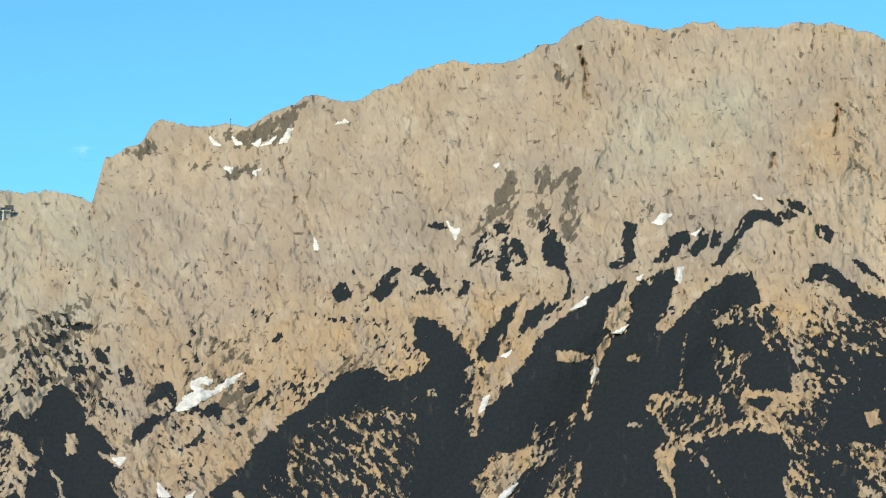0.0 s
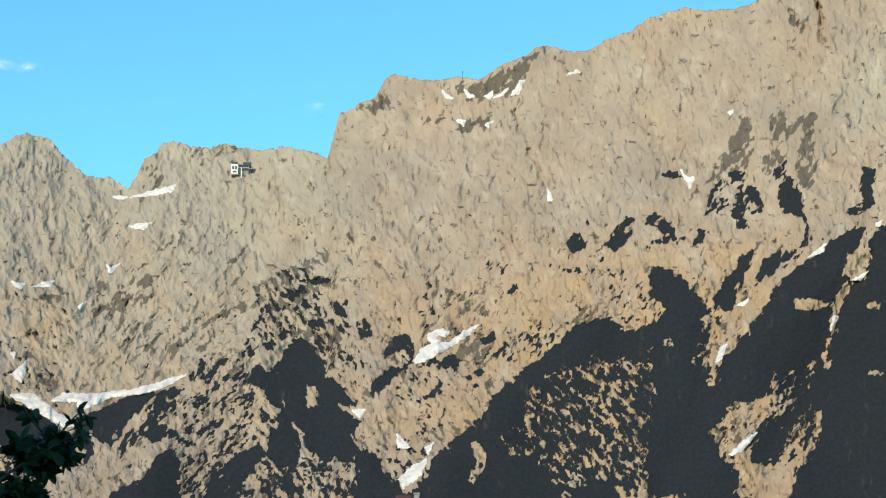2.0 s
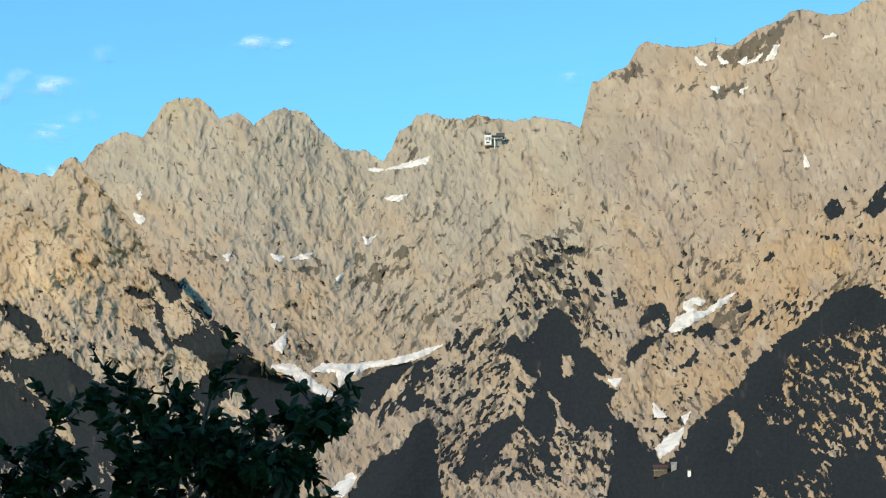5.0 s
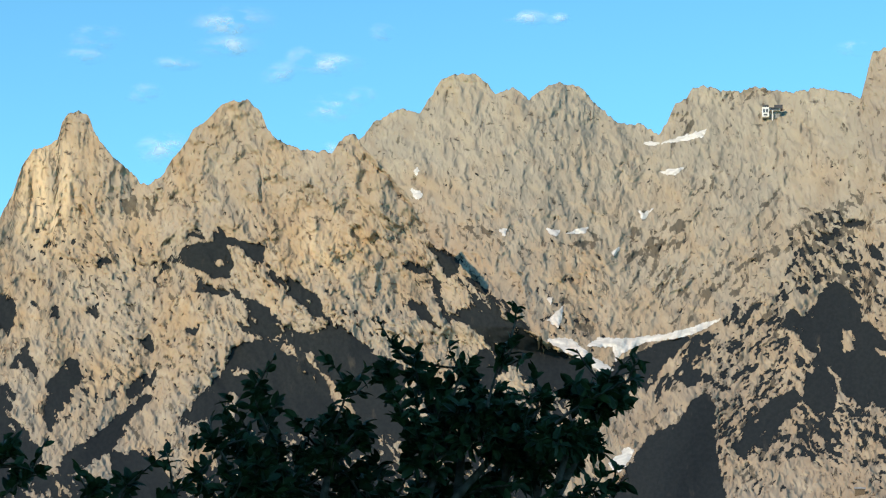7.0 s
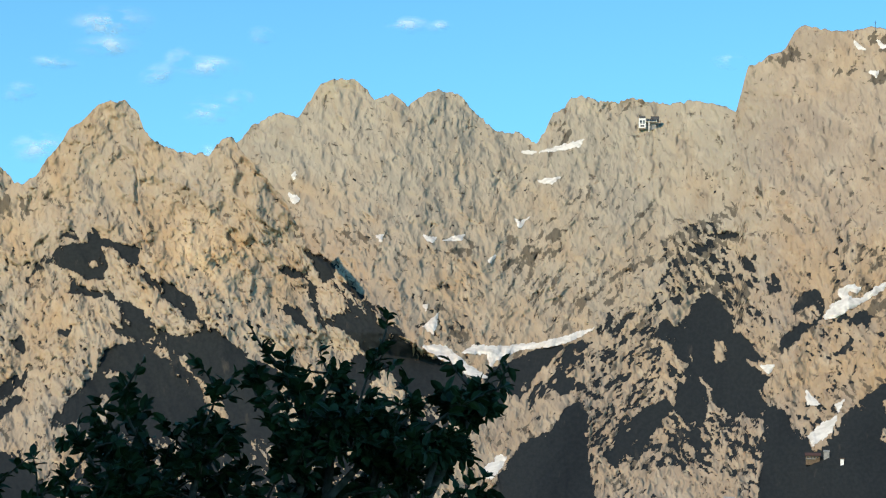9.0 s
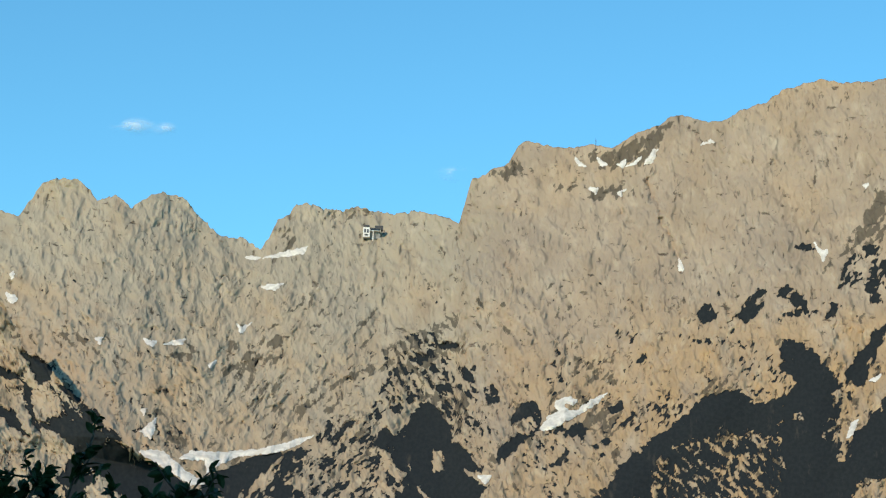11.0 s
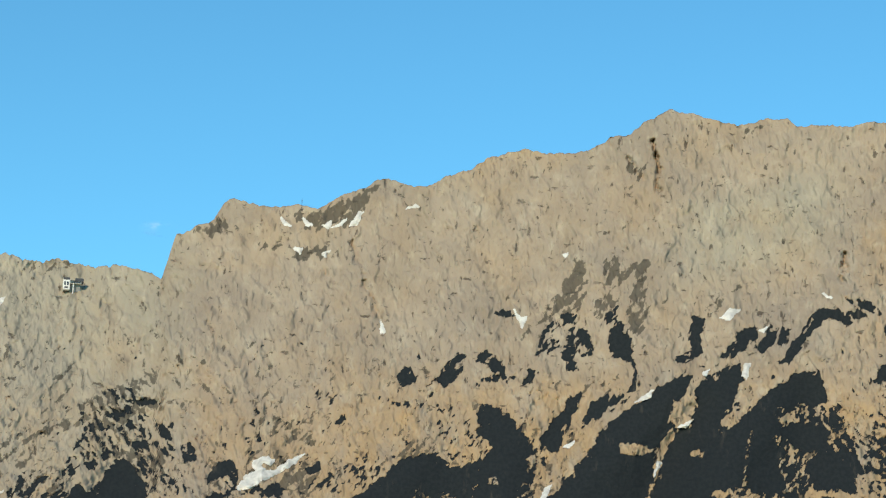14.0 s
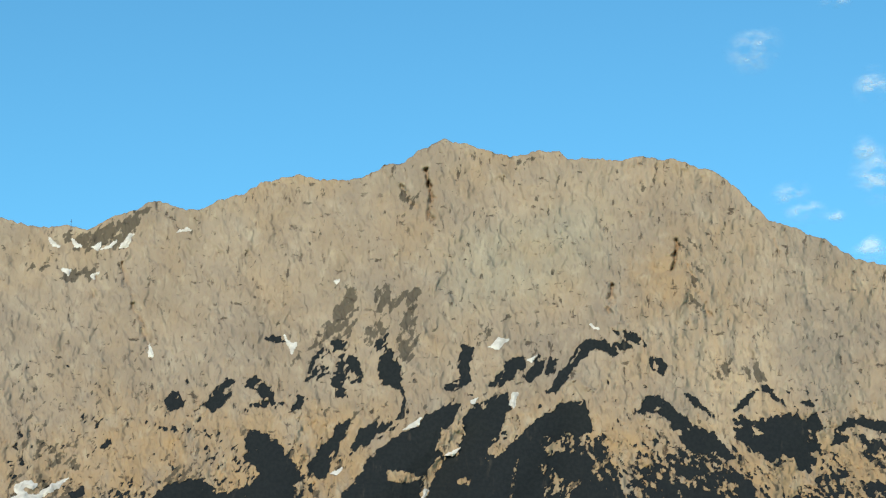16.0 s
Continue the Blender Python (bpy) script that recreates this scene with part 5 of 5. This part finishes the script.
# ---- unseen house added behind the viewer, to cast shade on the garden ----
shade_house = thing("house", "unseen plain house added to shade the garden tree", "house", pose(-9.5, -5.5, 0, 0, 0, 48))
part("wall", block(-8, 8, -5, 5, 0, 7.0, 0.05), WHITE, shade_house)
part("roof", gable(-8.8, 8.8, -6, 6, 7.0, 3.2), RED, shade_house)

# ---- fruit tree in the garden ----
rng = random.Random(5)
REACH = 8.0
# leafy masses of the crown: bearing, elevation and half sizes in degrees
LOBES = [
    (-19.23, 5.42, 0.79, 0.60),
    (-17.69, 5.05, 0.60, 0.42),
    (-20.47, 6.05, 1.03, 0.73),
    (-16.86, 6.13, 0.60, 0.42),
    (-25.64, 4.60, 1.66, 1.21),
    (-24.12, 4.83, 1.29, 0.91),
    (-21.22, 5.42, 1.24, 1.29),
    (-19.69, 5.25, 0.80, 0.72),
    (-18.45, 4.65, 1.06, 0.68),
    (-22.25, 3.64, 4.84, 0.91),
    (-26.36, 3.67, 1.36, 0.91),
]
# longer shoots: from, to
SHOOTS = [
    ((-19.85, 5.83), (-19.20, 7.81)),
    ((-18.00, 5.42), (-15.80, 6.71)),
    ((-23.98, 5.26), (-23.69, 6.46)),
    ((-25.81, 5.05), (-26.20, 6.28)),
    ((-21.70, 6.09), (-21.82, 7.28)),
    ((-20.78, 6.12), (-20.34, 7.04)),
    ((-26.83, 4.11), (-27.40, 4.92)),
    ((-22.62, 5.76), (-22.57, 6.75)),
    ((-18.62, 5.56), (-18.32, 6.17)),
    ((-33.20, 3.27), (-32.46, 4.42)),
    ((-33.02, 2.69), (-31.83, 3.70)),
    ((-30.81, 2.77), (-30.26, 3.42)),
    ((-29.78, 2.80), (-29.37, 3.60)),
    ((-29.03, 2.83), (-27.86, 3.44)),
    ((-17.51, 3.46), (-16.15, 3.82)),
    ((-18.29, 4.65), (-17.23, 4.83)),
    ((-17.09, 5.89), (-16.41, 6.59)),
    ((-19.18, 3.12), (-16.75, 3.48)),
]
tree = thing("fruit_tree", "small fruit tree with dark green leaves in shade", "tree", pose(0, 0, 0))


def tube(bm, pts, r0, r1, sides=6):
    """A tapered limb through the points."""
    rows = []
    for i, q in enumerate(pts):
        d = (pts[min(i + 1, len(pts) - 1)] - pts[max(i - 1, 0)]).normalized()
        turn = d.to_track_quat("Z", "Y")
        r = r0 + (r1 - r0) * i / (len(pts) - 1)
        rows.append([bm.verts.new(q + turn @ Vector((r * math.cos(k * 2 * math.pi / sides), r * math.sin(k * 2 * math.pi / sides), 0))) for k in range(sides)])
    for a, b in zip(rows[:-1], rows[1:]):
        for k in range(sides):
            bm.faces.new((a[k], a[(k + 1) % sides], b[(k + 1) % sides], b[k])).smooth = True
    bm.faces.new(rows[-1])


def bent(a, b, sag, n=6):
    side = Vector((rng.uniform(-1, 1), rng.uniform(-1, 1), rng.uniform(-0.3, 1))) * sag * (b - a).length
    return [a.lerp(b, k / n) + side * math.sin(math.pi * k / n) for k in range(n + 1)]


LEAVES = []


def leafy(a, b, count, size):
    """A twig with leaves set along it and a tuft at its tip."""
    pts = bent(a, b, 0.10, 5)
    tube(twigs, pts, 0.006, 0.0025, 4)
    for k in range(count):
        t = rng.uniform(0.25, 1.0) ** 0.8
        i = min(int(t * 5), 4)
        q = pts[i].lerp(pts[i + 1], t * 5 - i)
        along = (pts[i + 1] - pts[i]).normalized()
        out = Vector((rng.gauss(0, 1), rng.gauss(0, 1), rng.gauss(-0.05, 0.8))).normalized()
        d = (along * rng.uniform(0.3, 1.1) + out).normalized()
        turn = d.to_track_quat("Y", "Z").to_matrix().to_4x4() @ pose(0, 0, 0, 0, rng.uniform(-80, 80), 0)
        LEAVES.append(Matrix.Translation(q) @ turn @ Matrix.Diagonal((*(Vector((1, 1, 1)) * size * rng.uniform(0.7, 1.2)), 1)))


twigs = bmesh.new()
base = Vector((REACH * math.sin(radians(-22.5)), REACH * math.cos(radians(-22.5)), 0))
fork = base + Vector((0.05, 0.0, 0.95))
bm = bmesh.new()
tube(bm, [base + Vector((0, 0, -0.1)), base + Vector((0.02, 0.01, 0.3)), base + Vector((0.0, 0.02, 0.65)), fork], 0.11, 0.075, 10)
part("trunk", bm, BARK, tree)
for az, el, wa, we in LOBES:
    c = place(az, el, REACH + rng.uniform(-0.2, 0.3))
    root = c - Vector((0, 0, math.radians(we) * REACH * 1.1))
    bm = bmesh.new()
    tube(bm, bent(fork, root, 0.12), 0.035, 0.014)
    part("limb", bm, BARK, tree)
    for k in range(int(24 * max(1.0, wa * we / 1.8))):
        t, u = rng.uniform(0, 2 * math.pi), math.sqrt(rng.random())
        tip = c + Vector((math.cos(t) * u * math.radians(wa) * REACH, rng.gauss(0, 0.16), math.sin(t) * u * math.radians(we) * REACH))
        leafy(root.lerp(tip, rng.uniform(0.25, 0.6)) + Vector((0, rng.gauss(0, 0.05), 0)), tip, 18, 0.06)
for (a0, e0), (a1, e1) in SHOOTS:
    r = REACH + rng.uniform(-0.3, 0.15)
    a, b = place(a0, e0, r), place(a1, e1, r)
    leafy(a, b, 30, 0.058)
    for k in range(3):
        q = a.lerp(b, rng.uniform(0.4, 0.9))
        leafy(q, q + (b - a) * 0.25 + Vector((rng.gauss(0, 0.06), rng.gauss(0, 0.06), rng.gauss(0.02, 0.05))), 9, 0.052)
part("branchwork", twigs, BARK, tree)["kind"] = "stuff"


def leaf_shape():
    """Half and half of a pointed oval, folded at its rib and curled."""
    rows = [(0.0, 0.0), (0.22, 0.20), (0.5, 0.26), (0.8, 0.17), (1.0, 0.0)]
    co, faces = [], []
    for y, w in rows:
        z = -0.22 * y * y
        co += [(-w, y, z + 0.35 * w), (0, y, z), (w, y, z + 0.35 * w)]
    for i in range(4):
        k = 3 * i
        faces += [(k, k + 1, k + 4, k + 3), (k + 1, k + 2, k + 5, k + 4)]
    return np.array(co), faces


co, faces = leaf_shape()
leaf_mesh = bpy.data.meshes.new("leaf")
leaf_mesh.from_pydata(co.tolist(), [], faces)
leaf_mesh.materials.append(LEAF)
LEAVES.sort(key=lambda m: m.translation.y)
crown_co, crown_faces = [], []
crown = new("crown", bpy.data.meshes.new("crown"))
crown.parent = tree
tagged(crown, kind="stuff")
for i, m in enumerate(LEAVES):
    if i < 300:
        lf = new("leaf", leaf_mesh)
        lf.parent = crown
        lf.matrix_basis = m
        continue
    k = len(crown_co) * len(co)
    h = np.array(m)
    crown_co.append(co @ h[:3, :3].T + h[:3, 3])
    crown_faces += [tuple(k + j for j in f) for f in faces]
crown.data.from_pydata(np.concatenate(crown_co).tolist(), [], crown_faces)
crown.data.materials.append(LEAF)
